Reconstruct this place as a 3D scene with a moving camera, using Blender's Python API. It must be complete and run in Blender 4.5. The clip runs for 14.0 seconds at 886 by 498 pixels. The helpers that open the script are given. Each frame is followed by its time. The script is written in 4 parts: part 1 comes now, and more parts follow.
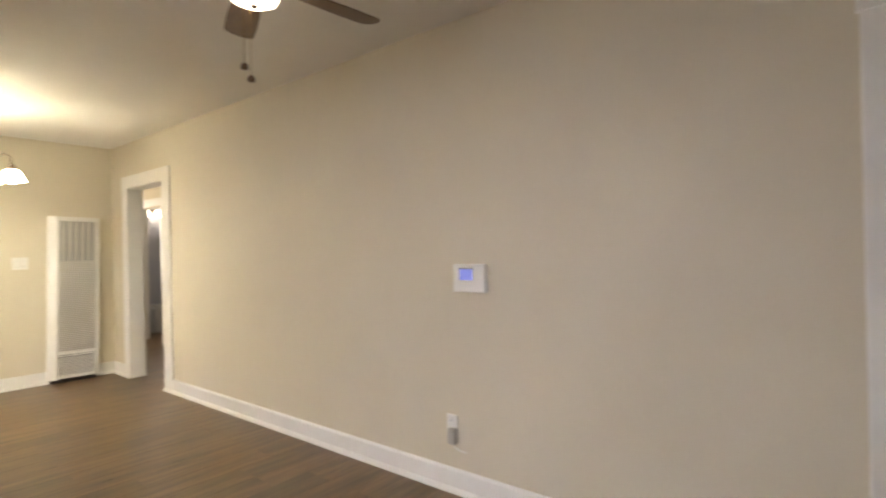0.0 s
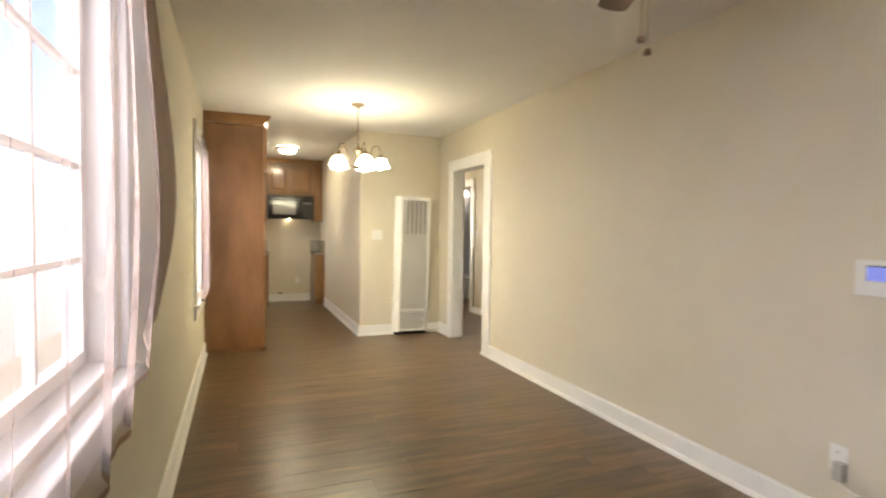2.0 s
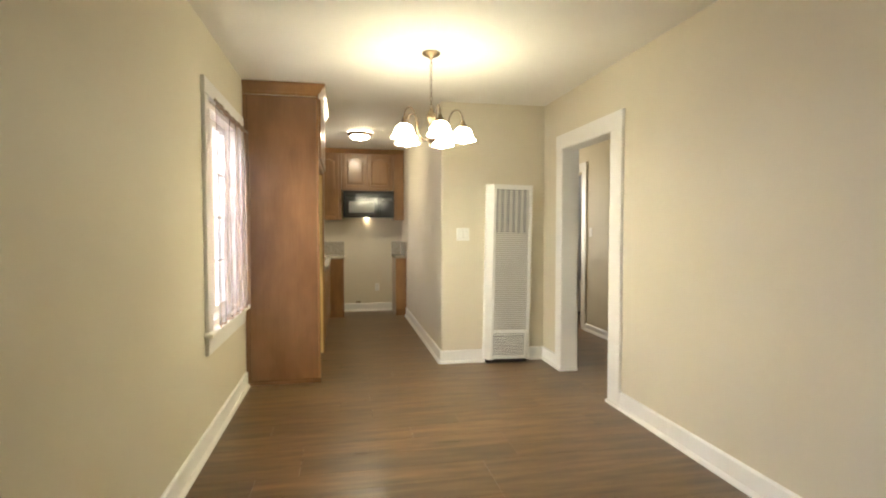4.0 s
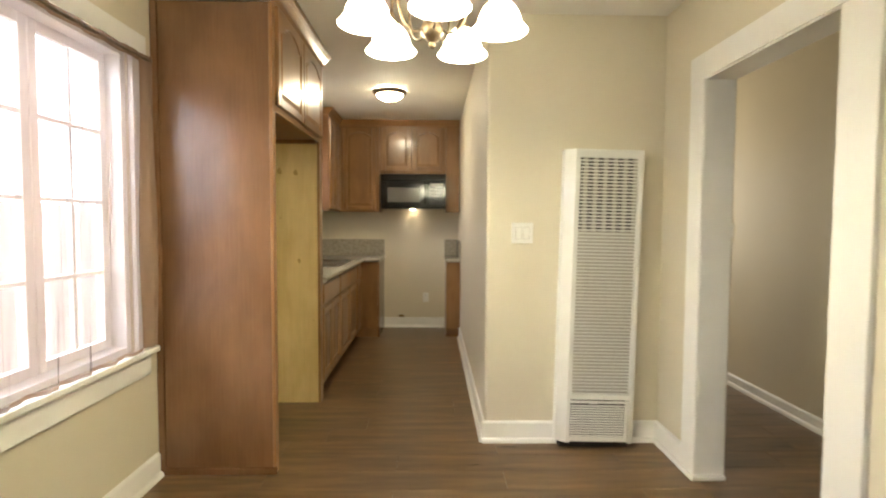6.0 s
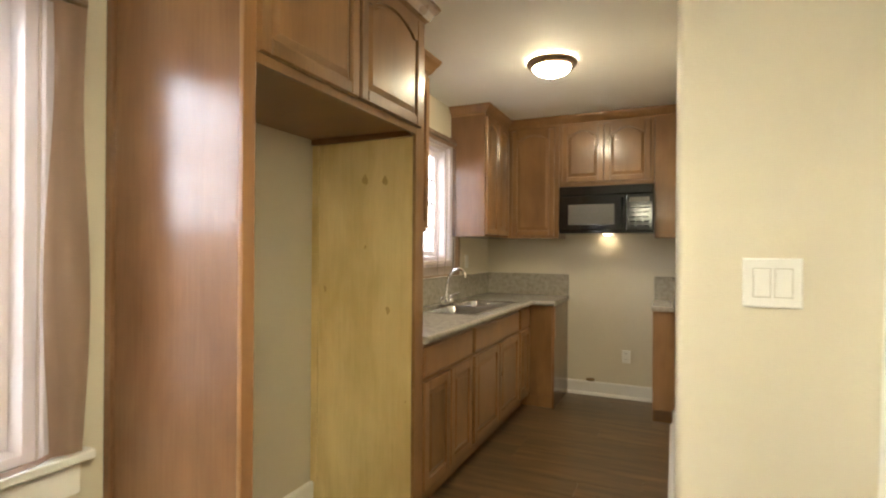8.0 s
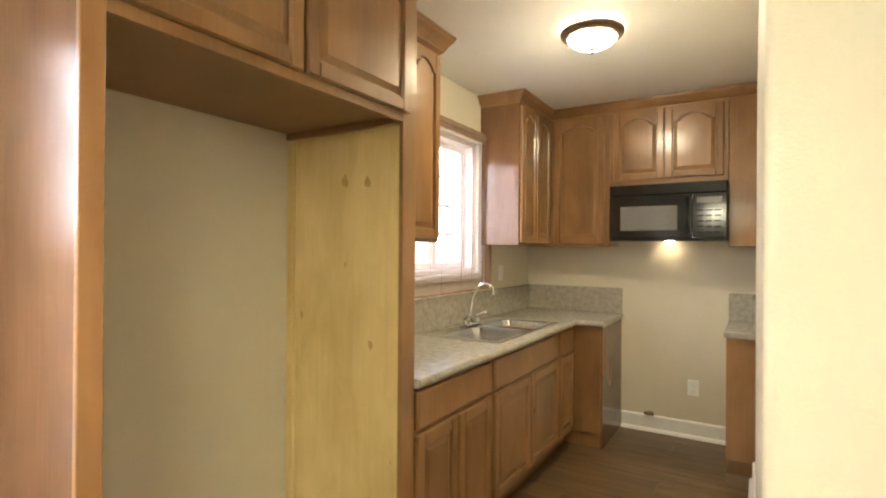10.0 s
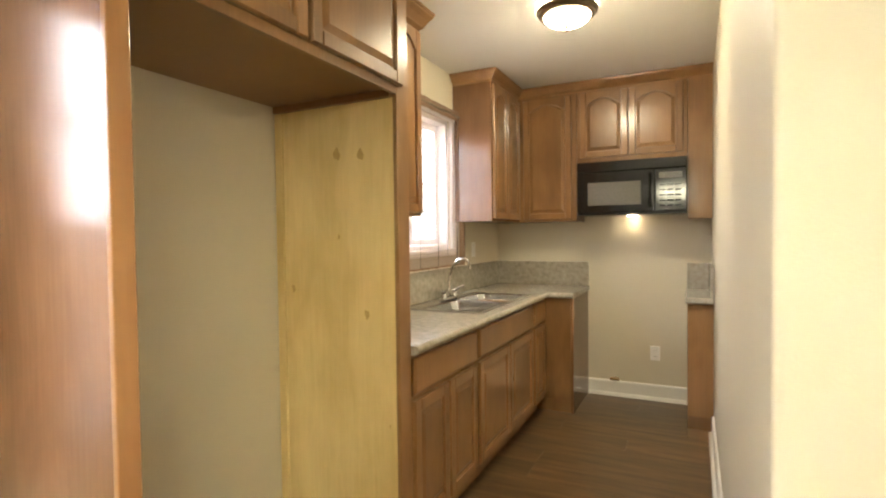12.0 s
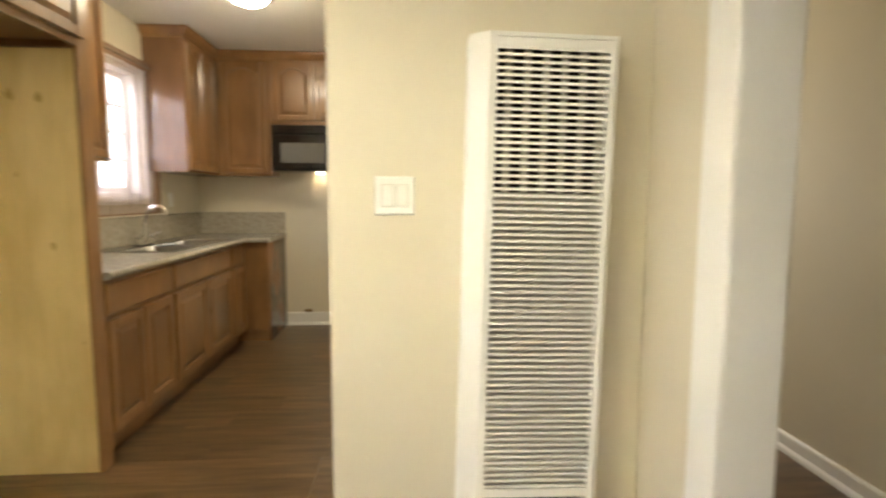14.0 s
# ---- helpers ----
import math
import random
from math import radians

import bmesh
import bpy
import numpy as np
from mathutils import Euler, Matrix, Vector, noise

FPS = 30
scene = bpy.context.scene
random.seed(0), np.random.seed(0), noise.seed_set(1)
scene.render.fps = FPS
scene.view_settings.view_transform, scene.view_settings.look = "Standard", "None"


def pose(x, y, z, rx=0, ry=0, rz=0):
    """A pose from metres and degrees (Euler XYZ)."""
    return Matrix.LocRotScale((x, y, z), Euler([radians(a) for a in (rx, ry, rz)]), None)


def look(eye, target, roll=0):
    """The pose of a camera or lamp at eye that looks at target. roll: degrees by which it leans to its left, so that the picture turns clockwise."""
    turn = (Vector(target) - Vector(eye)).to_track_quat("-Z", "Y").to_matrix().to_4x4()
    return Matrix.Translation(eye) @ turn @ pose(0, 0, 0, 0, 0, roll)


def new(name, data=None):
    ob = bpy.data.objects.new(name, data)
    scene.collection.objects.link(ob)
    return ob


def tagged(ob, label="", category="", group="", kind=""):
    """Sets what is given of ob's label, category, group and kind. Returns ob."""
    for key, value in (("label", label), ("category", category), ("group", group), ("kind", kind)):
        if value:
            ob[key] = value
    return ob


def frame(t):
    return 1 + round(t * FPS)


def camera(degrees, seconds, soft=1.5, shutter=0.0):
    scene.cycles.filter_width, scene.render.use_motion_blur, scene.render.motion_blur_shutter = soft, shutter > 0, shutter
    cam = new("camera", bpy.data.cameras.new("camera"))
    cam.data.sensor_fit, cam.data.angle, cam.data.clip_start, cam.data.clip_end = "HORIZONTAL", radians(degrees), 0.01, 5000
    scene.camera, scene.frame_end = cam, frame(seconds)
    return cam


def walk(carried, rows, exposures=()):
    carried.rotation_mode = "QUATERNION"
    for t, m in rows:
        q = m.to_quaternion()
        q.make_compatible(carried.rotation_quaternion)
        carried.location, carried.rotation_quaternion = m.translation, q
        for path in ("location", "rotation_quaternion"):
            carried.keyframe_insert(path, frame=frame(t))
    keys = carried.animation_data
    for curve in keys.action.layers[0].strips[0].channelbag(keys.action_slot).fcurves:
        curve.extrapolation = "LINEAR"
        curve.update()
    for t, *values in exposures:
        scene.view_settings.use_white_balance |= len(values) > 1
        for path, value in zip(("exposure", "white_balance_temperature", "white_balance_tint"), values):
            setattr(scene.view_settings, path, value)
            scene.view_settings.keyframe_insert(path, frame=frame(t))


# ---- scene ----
cam = camera(81.6, 14.0, soft=2.1, shutter=0.5)
PATH = [
    (0, (0.587, 0.256, 1.293), (2.144, 1.51, 1.298), -1.2),
    (0.5, (0.551, 0.373, 1.292), (1.916, 1.835, 1.296), -0.4),
    (1, (0.495, 0.425, 1.299), (1.621, 2.078, 1.288), 0.1),
    (1.5, (0.415, 0.386, 1.306), (1.276, 2.192, 1.284), 0.5),
    (2, (0.339, 0.566, 1.323), (1.078, 2.423, 1.247), 0.7),
    (2.5, (0.464, 0.781, 1.304), (0.973, 2.714, 1.24), 0.2),
    (5, (1.005, 2.908, 1.301), (1.332, 4.88, 1.219), 0.1),
    (5.5, (1.175, 3.35, 1.301), (1.407, 5.335, 1.22), 0.3),
    (6, (1.405, 3.769, 1.301), (1.445, 5.766, 1.202), 0.3),
    (6.5, (1.548, 4.11, 1.289), (1.376, 6.1, 1.184), 0.3),
    (7, (1.662, 4.61, 1.292), (1.272, 6.569, 1.193), 0.0),
    (7.5, (1.72, 4.994, 1.31), (1.094, 6.892, 1.243), 0.3),
    (8, (1.714, 5.298, 1.324), (0.89, 7.121, 1.327), 0.4),
    (10.5, (1.706, 5.93, 1.401), (0.666, 7.638, 1.403), 0.4),
    (11, (1.641, 5.908, 1.394), (0.649, 7.644, 1.384), 0.1),
    (11.5, (1.6, 5.865, 1.371), (0.654, 7.626, 1.339), -0.3),
    (12, (1.604, 5.782, 1.336), (0.723, 7.577, 1.283), -0.7),
    (12.5, (1.686, 5.565, 1.293), (0.938, 7.419, 1.226), -1.0),
    (13, (1.796, 5.287, 1.27), (1.254, 7.21, 1.169), -1.0),
    (13.5, (1.854, 5.173, 1.252), (1.618, 7.153, 1.093), -0.1),
    (14, (1.968, 5.133, 1.241), (2.11, 7.119, 1.044), 0.2),
]
EXPOSURES = [
    (0.0, 2.0, 6750, 15), (2.0, 2.08, 6650, 12), (2.7, 2.08, 6600, 11), (5.0, 1.97, 6550, 10), (8.0, 2.0, 6550, 10),
    (10.5, 2.45, 6550, 10), (12.5, 2.42, 6600, 10), (13.2, 2.32, 6550, 10), (14.0, 2.15, 6500, 10),
]
walk(cam, [(t, look(eye, target, roll)) for t, eye, target, roll in PATH], EXPOSURES)

# ---- world and light ----
world = bpy.data.worlds.new("world")
scene.world = world
world.use_nodes = True
wn = world.node_tree.nodes
sky = wn.new("ShaderNodeTexSky")
sky.sky_type, sky.sun_disc = "NISHITA", False
sky.sun_elevation, sky.sun_rotation = radians(48), radians(70)
wn["Background"].inputs["Strength"].default_value = 0.15
world.node_tree.links.new(sky.outputs[0], wn["Background"].inputs["Color"])
sun_data = bpy.data.lights.new("sun", "SUN")
sun_data.energy, sun_data.angle, sun_data.color = 5.0, radians(0.6), (1.0, 0.95, 0.88)
sun = new("sun", sun_data)
sun.matrix_world = look((6, 2, 12), (0, 4, 0))

WARM = (1.0, 0.93, 0.66)
SHADE_GLOW, BULB_GLOW, DOME_GLOW, FAN_GLOW, SKY_GLOW = 9.5, 34.0, 32.0, 2.5, 5.3


# ---- materials ----
def material(name, colors, scale=(6, 6, 6), rough=0.5, rough_var=0.08, bump=0.0, bump_scale=60.0, metallic=0.0, coat=0.0,
             spread=0.0, detail=5.0, specular=0.5):
    """Principled surface: a noise-driven colour ramp, fine relief and varied gloss; spread varies whole pieces."""
    m = bpy.data.materials.new(name)
    m.use_nodes = True
    nt = m.node_tree
    n, l = nt.nodes, nt.links
    p = n["Principled BSDF"]
    tc = n.new("ShaderNodeTexCoord")
    mp = n.new("ShaderNodeMapping")
    mp.inputs["Scale"].default_value = scale
    l.new(tc.outputs["Object"], mp.inputs["Vector"])
    vec = mp.outputs["Vector"]
    info = n.new("ShaderNodeObjectInfo")
    if spread:
        mul = n.new("ShaderNodeVectorMath")
        mul.operation = "SCALE"
        mul.inputs[0].default_value = (37.0, 51.0, 23.0)
        l.new(info.outputs["Random"], mul.inputs["Scale"])
        add = n.new("ShaderNodeVectorMath")
        l.new(vec, add.inputs[0])
        l.new(mul.outputs[0], add.inputs[1])
        vec = add.outputs[0]
    nz = n.new("ShaderNodeTexNoise")
    nz.inputs["Scale"].default_value, nz.inputs["Detail"].default_value, nz.inputs["Roughness"].default_value = 1.0, detail, 0.6
    l.new(vec, nz.inputs["Vector"])
    ramp = n.new("ShaderNodeValToRGB")
    while len(ramp.color_ramp.elements) < len(colors):
        ramp.color_ramp.elements.new(0.5)
    for k, c in enumerate(colors):
        ramp.color_ramp.elements[k].position = 0.28 + 0.44 * k / max(1, len(colors) - 1)
        ramp.color_ramp.elements[k].color = (*c, 1)
    l.new(nz.outputs["Fac"], ramp.inputs["Fac"])
    col = ramp.outputs["Color"]
    if spread:
        hsv = n.new("ShaderNodeHueSaturation")
        mr = n.new("ShaderNodeMapRange")
        mr.inputs["To Min"].default_value, mr.inputs["To Max"].default_value = 1 - spread, 1 + spread
        l.new(info.outputs["Random"], mr.inputs["Value"])
        l.new(mr.outputs[0], hsv.inputs["Value"])
        l.new(col, hsv.inputs["Color"])
        col = hsv.outputs["Color"]
    l.new(col, p.inputs["Base Color"])
    rr = n.new("ShaderNodeMapRange")
    rr.inputs["To Min"].default_value, rr.inputs["To Max"].default_value = max(0.02, rough - rough_var), rough + rough_var
    l.new(nz.outputs["Fac"], rr.inputs["Value"])
    l.new(rr.outputs[0], p.inputs["Roughness"])
    p.inputs["Metallic"].default_value = metallic
    p.inputs["Coat Weight"].default_value = coat
    p.inputs["Coat Roughness"].default_value = 0.12
    p.inputs["Specular IOR Level"].default_value = specular
    if bump:
        bz = n.new("ShaderNodeTexNoise")
        bz.inputs["Scale"].default_value, bz.inputs["Detail"].default_value = bump_scale, 3.0
        l.new(tc.outputs["Object"], bz.inputs["Vector"])
        bp = n.new("ShaderNodeBump")
        bp.inputs["Strength"].default_value, bp.inputs["Distance"].default_value = bump, 0.004
        l.new(bz.outputs["Fac"], bp.inputs["Height"])
        l.new(bp.outputs[0], p.inputs["Normal"])
    return m


def figured(name, dark, light, rough, coat, spread=0.0, figure=0.8):
    """Flat-sawn veneer: broad blotches and swirling growth figure along the upright, fine pores and a thin lacquer."""
    m = bpy.data.materials.new(name)
    m.use_nodes = True
    n, l = m.node_tree.nodes, m.node_tree.links
    p = n["Principled BSDF"]
    tc, info = n.new("ShaderNodeTexCoord"), n.new("ShaderNodeObjectInfo")
    shift = n.new("ShaderNodeVectorMath")
    shift.operation = "SCALE"
    shift.inputs[0].default_value = (7.0, 9.0, 5.0)
    l.new(info.outputs["Random"], shift.inputs["Scale"])
    base = n.new("ShaderNodeVectorMath")
    l.new(tc.outputs["Object"], base.inputs[0])
    l.new(shift.outputs[0], base.inputs[1])

    def noise(scale, detail, warp=0.0):
        mp, nz = n.new("ShaderNodeMapping"), n.new("ShaderNodeTexNoise")
        mp.inputs["Scale"].default_value = scale
        nz.inputs["Scale"].default_value, nz.inputs["Detail"].default_value = 1.0, detail
        nz.inputs["Distortion"].default_value = warp
        l.new(base.outputs[0], mp.inputs["Vector"])
        l.new(mp.outputs[0], nz.inputs["Vector"])
        return nz.outputs["Fac"]

    def weighed(a, b, wa, wb):
        u, v = n.new("ShaderNodeMath"), n.new("ShaderNodeMath")
        u.operation, v.operation = "MULTIPLY", "MULTIPLY_ADD"
        l.new(a, u.inputs[0])
        u.inputs[1].default_value = wa
        l.new(b, v.inputs[0])
        v.inputs[1].default_value = wb
        l.new(u.outputs[0], v.inputs[2])
        return v.outputs[0]
    blotch, swirl, pore = noise((3.2, 3.2, 1.7), 3.0, 0.3), noise((6.0, 6.0, 2.2), 4.0, 1.0 * figure), noise((90.0, 90.0, 5.0), 3.0)
    fac = weighed(weighed(blotch, swirl, 0.5, 0.34), pore, 1.0, 0.16)
    ramp = n.new("ShaderNodeValToRGB")
    ramp.color_ramp.interpolation = "EASE"
    ramp.color_ramp.elements[0].position, ramp.color_ramp.elements[1].position = 0.24, 0.74
    ramp.color_ramp.elements[0].color, ramp.color_ramp.elements[1].color = (*dark, 1), (*light, 1)
    l.new(fac, ramp.inputs["Fac"])
    hsv, mr = n.new("ShaderNodeHueSaturation"), n.new("ShaderNodeMapRange")
    mr.inputs["To Min"].default_value, mr.inputs["To Max"].default_value = 1 - spread, 1 + spread
    l.new(info.outputs["Random"], mr.inputs["Value"])
    l.new(mr.outputs[0], hsv.inputs["Value"])
    l.new(ramp.outputs["Color"], hsv.inputs["Color"])
    l.new(hsv.outputs["Color"], p.inputs["Base Color"])
    rr = n.new("ShaderNodeMapRange")
    rr.inputs["To Min"].default_value, rr.inputs["To Max"].default_value = rough - 0.04, rough + 0.08
    l.new(blotch, rr.inputs["Value"])
    l.new(rr.outputs[0], p.inputs["Roughness"])
    p.inputs["Coat Weight"].default_value, p.inputs["Coat Roughness"].default_value = coat, 0.13
    bp = n.new("ShaderNodeBump")
    bp.inputs["Strength"].default_value, bp.inputs["Distance"].default_value = 0.05, 0.002
    l.new(pore, bp.inputs["Height"])
    l.new(bp.outputs[0], p.inputs["Normal"])
    return m


def glowing(name, color, strength):
    m = bpy.data.materials.new(name)
    m.use_nodes = True
    p = m.node_tree.nodes["Principled BSDF"]
    p.inputs["Base Color"].default_value = (0.9, 0.88, 0.82, 1)
    p.inputs["Roughness"].default_value = 0.25
    p.inputs["Emission Color"].default_value = (*color, 1)
    p.inputs["Emission Strength"].default_value = strength
    return m


def sheer(name, color, open_part, through_color):
    """Thin woven cloth that lets light through."""
    m = bpy.data.materials.new(name)
    m.use_nodes = True
    nt = m.node_tree
    n, l = nt.nodes, nt.links
    n.remove(n["Principled BSDF"])
    out = n["Material Output"]
    tr, tl, df = n.new("ShaderNodeBsdfTransparent"), n.new("ShaderNodeBsdfTranslucent"), n.new("ShaderNodeBsdfDiffuse")
    tc, nz = n.new("ShaderNodeTexCoord"), n.new("ShaderNodeTexNoise")
    mp = n.new("ShaderNodeMapping")
    mp.inputs["Scale"].default_value = (40, 40, 2.0)
    l.new(tc.outputs["Object"], mp.inputs["Vector"])
    l.new(mp.outputs[0], nz.inputs["Vector"])
    nz.inputs["Scale"].default_value = 1.0
    ramp = n.new("ShaderNodeValToRGB")
    ramp.color_ramp.elements[0].color = (*[c * 0.85 for c in color], 1)
    ramp.color_ramp.elements[1].color = (*color, 1)
    l.new(nz.outputs["Fac"], ramp.inputs["Fac"])
    l.new(ramp.outputs[0], df.inputs["Color"])
    tl.inputs["Color"].default_value = (*through_color, 1)
    tr.inputs["Color"].default_value = (0.95, 0.93, 0.97, 1)
    a, b = n.new("ShaderNodeMixShader"), n.new("ShaderNodeMixShader")
    a.inputs[0].default_value, b.inputs[0].default_value = 0.88, open_part
    l.new(tl.outputs[0], a.inputs[1])
    l.new(df.outputs[0], a.inputs[2])
    l.new(a.outputs[0], b.inputs[1])
    l.new(tr.outputs[0], b.inputs[2])
    l.new(b.outputs[0], out.inputs["Surface"])
    return m


PAINT = material("beige_wall_paint", [(0.650, 0.592, 0.462), (0.688, 0.630, 0.497)], (1.3, 1.3, 1.3), 0.55, 0.06, 0.22, 140)
BLUE_PAINT = material("pale_grey_paint", [(0.55, 0.56, 0.60), (0.6, 0.6, 0.64)], (2, 2, 2), 0.6, 0.05, 0.1, 120)
CEIL = material("ceiling_paint", [(0.80, 0.78, 0.73), (0.84, 0.82, 0.77)], (2, 2, 2), 0.7, 0.05, 0.25, 160)
TRIM = material("white_trim_paint", [(0.80, 0.79, 0.75), (0.85, 0.84, 0.81)], (3, 3, 3), 0.35, 0.06, 0.06, 50)
PLASTIC = material("white_plastic", [(0.80, 0.79, 0.75), (0.84, 0.83, 0.79)], (5, 5, 5), 0.35, 0.05)
ENAMEL = material("white_enamel", [(0.78, 0.77, 0.72), (0.83, 0.82, 0.78)], (4, 4, 4), 0.35, 0.08, 0.05, 90)
# Near-black for the shade in outlet slots and under the furnace.
DARK = material("dark_gap_shade", [(0.02, 0.018, 0.015), (0.05, 0.045, 0.04)], (8, 8, 8), 0.8)
LINER = material("dusty_beige_metal", [(0.46, 0.43, 0.37), (0.54, 0.50, 0.43)], (8, 8, 3), 0.6)
# Dull metal whose dark colour holds the shade inside the furnace.
RECESS_SHADE = material("shaded_recess_metal", [(0.06, 0.055, 0.05), (0.10, 0.09, 0.08)], (8, 8, 3), 0.5, metallic=0.5)
PLANK = material("brown_laminate", [(0.058, 0.032, 0.014), (0.122, 0.071, 0.032), (0.195, 0.121, 0.059)], (2.2, 20, 8), 0.30, 0.06, 0.06, 60, spread=0.18, detail=6.0)
GAP = material("floor_joint", [(0.035, 0.022, 0.012), (0.05, 0.032, 0.018)], (8, 8, 8), 0.7)
WOOD = figured("stained_maple", (0.165, 0.080, 0.029), (0.338, 0.176, 0.068), 0.28, 0.30, spread=0.09)
PANEL_WOOD = figured("stained_maple_panel", (0.150, 0.071, 0.032), (0.275, 0.143, 0.070), 0.19, 0.0)
PANEL_WOOD.node_tree.nodes["Principled BSDF"].inputs["IOR"].default_value = 1.65
EDGE_WOOD = material("golden_edge_wood", [(0.26, 0.12, 0.045), (0.36, 0.18, 0.07)], (14, 14, 1.5), 0.3, 0.05, coat=0.3)
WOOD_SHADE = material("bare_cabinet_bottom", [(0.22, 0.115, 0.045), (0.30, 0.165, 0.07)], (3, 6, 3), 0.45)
PLY = figured("birch_plywood", (0.60, 0.43, 0.160), (0.86, 0.68, 0.335), 0.38, 0.1, figure=1.0)
KNOT = material("plywood_knot", [(0.46, 0.28, 0.09), (0.58, 0.40, 0.15)], (30, 30, 30), 0.45)
GRANITE = material("granite_laminate", [(0.27, 0.24, 0.19), (0.37, 0.335, 0.275), (0.45, 0.415, 0.35)], (28, 28, 28), 0.22, 0.05, detail=8)
STEEL = material("brushed_steel", [(0.56, 0.56, 0.56), (0.64, 0.64, 0.63)], (3, 3, 3), 0.22, 0.06, metallic=1.0)
CHROME = material("chrome", [(0.75, 0.75, 0.75), (0.8, 0.8, 0.8)], (5, 5, 5), 0.08, 0.03, metallic=1.0)
BRONZE = material("antique_bronze", [(0.13, 0.09, 0.055), (0.22, 0.16, 0.10)], (20, 20, 20), 0.38, 0.08, metallic=0.8)
FAN_WOOD = material("walnut_fan_blade", [(0.10, 0.055, 0.03), (0.16, 0.095, 0.055)], (30, 4, 10), 0.4)
BLACK = material("black_gloss_plastic", [(0.008, 0.008, 0.008), (0.014, 0.014, 0.014)], (6, 6, 6), 0.10, 0.03, coat=0.4)
BLACK_GLASS = material("microwave_window", [(0.13, 0.125, 0.11), (0.17, 0.16, 0.14)], (80, 80, 80), 0.12, 0.03, coat=0.5)
GREY_PRINT = material("grey_print", [(0.03, 0.03, 0.03), (0.045, 0.045, 0.045)], (6, 6, 6), 0.6, specular=0.1)
BRASS = material("tarnished_brass", [(0.18, 0.12, 0.05), (0.3, 0.2, 0.09)], (30, 30, 30), 0.4, metallic=0.9)
GREYGREEN = material("grey_plug_plastic", [(0.42, 0.40, 0.36), (0.48, 0.46, 0.42)], (8, 8, 8), 0.45)
# Greyer tone for the shade round the switch rockers.
SWITCH_GAP = material("switch_gap_shade", [(0.52, 0.50, 0.45), (0.58, 0.56, 0.5)], (8, 8, 8), 0.5)
FENCE = material("weathered_fence", [(0.34, 0.29, 0.27), (0.46, 0.41, 0.39), (0.56, 0.51, 0.49)], (18, 18, 2), 0.8, spread=0.2)
GROUND = material("dry_ground", [(0.16, 0.14, 0.10), (0.24, 0.21, 0.16)], (2, 2, 2), 0.9, 0.05, 0.3, 20)
SHADE_GLASS = glowing("lit_frosted_glass", WARM, SHADE_GLOW)
BULB = glowing("lit_bulb", WARM, BULB_GLOW)
DOME_GLASS = glowing("lit_dome_glass", (1.0, 0.89, 0.62), DOME_GLOW)
FAN_GLASS = glowing("lit_fan_glass", (1.0, 0.84, 0.62), FAN_GLOW)
VANITY_GLASS = glowing("lit_vanity_glass", (1.0, 0.86, 0.66), 2.5)
HOOD_GLASS = glowing("lit_hood_lens", (1.0, 0.80, 0.52), 15.0)
HAZE = glowing("bright_hazy_sky", (0.88, 0.93, 1.0), SKY_GLOW)
SCREEN = glowing("blue_backlit_display", (0.30, 0.36, 1.0), 0.16)
SCREEN.node_tree.nodes["Principled BSDF"].inputs["Base Color"].default_value = (0.10, 0.12, 0.25, 1)
SHEER = sheer("sheer_taupe_cloth", (0.36, 0.255, 0.195), 0.55, (0.42, 0.38, 0.40))
# Doubled cloth of pocket and hem; also gives the end strip its unlit brown.
SHEER_HEM = sheer("dense_taupe_cloth", (0.33, 0.22, 0.15), 0.18, (0.30, 0.22, 0.17))

GLASS = bpy.data.materials.new("window_glass")
GLASS.use_nodes = True
gp = GLASS.node_tree.nodes["Principled BSDF"]
gp.inputs["Transmission Weight"].default_value, gp.inputs["Roughness"].default_value, gp.inputs["IOR"].default_value = 1.0, 0.0, 1.05

# ---- building helpers ----
ORIGIN = {}


def box(bm, x0, x1, y0, y1, z0, z1, bevel=0.0):
    vs = [bm.verts.new(c) for c in ((x0, y0, z0), (x1, y0, z0), (x1, y1, z0), (x0, y1, z0), (x0, y0, z1), (x1, y0, z1), (x1, y1, z1), (x0, y1, z1))]
    fs = [bm.faces.new([vs[i] for i in f]) for f in ((0, 3, 2, 1), (4, 5, 6, 7), (0, 1, 5, 4), (1, 2, 6, 5), (2, 3, 7, 6), (3, 0, 4, 7))]
    if bevel:
        es = list({e for f in fs for e in f.edges})
        bmesh.ops.bevel(bm, geom=es, offset=bevel, segments=2, affect="EDGES", profile=0.5)
    return bm


def prism(bm, pts, d0, d1, place, grow=0.0):
    """A flat outline of (u, v) pushed from depth d0 to d1; grow < 0 tapers the far end towards the middle."""
    cu, cv = sum(p[0] for p in pts) / len(pts), sum(p[1] for p in pts) / len(pts)
    su = max(abs(p[0] - cu) for p in pts)
    sv = max(abs(p[1] - cv) for p in pts)
    a = [bm.verts.new(place(u, v, d0)) for u, v in pts]
    b = [bm.verts.new(place(cu + (u - cu) * (1 + grow / su), cv + (v - cv) * (1 + grow / sv), d1)) for u, v in pts]
    bm.faces.new(a)
    bm.faces.new(b[::-1])
    for i in range(len(pts)):
        j = (i + 1) % len(pts)
        bm.faces.new((a[i], b[i], b[j], a[j]))
    return bm


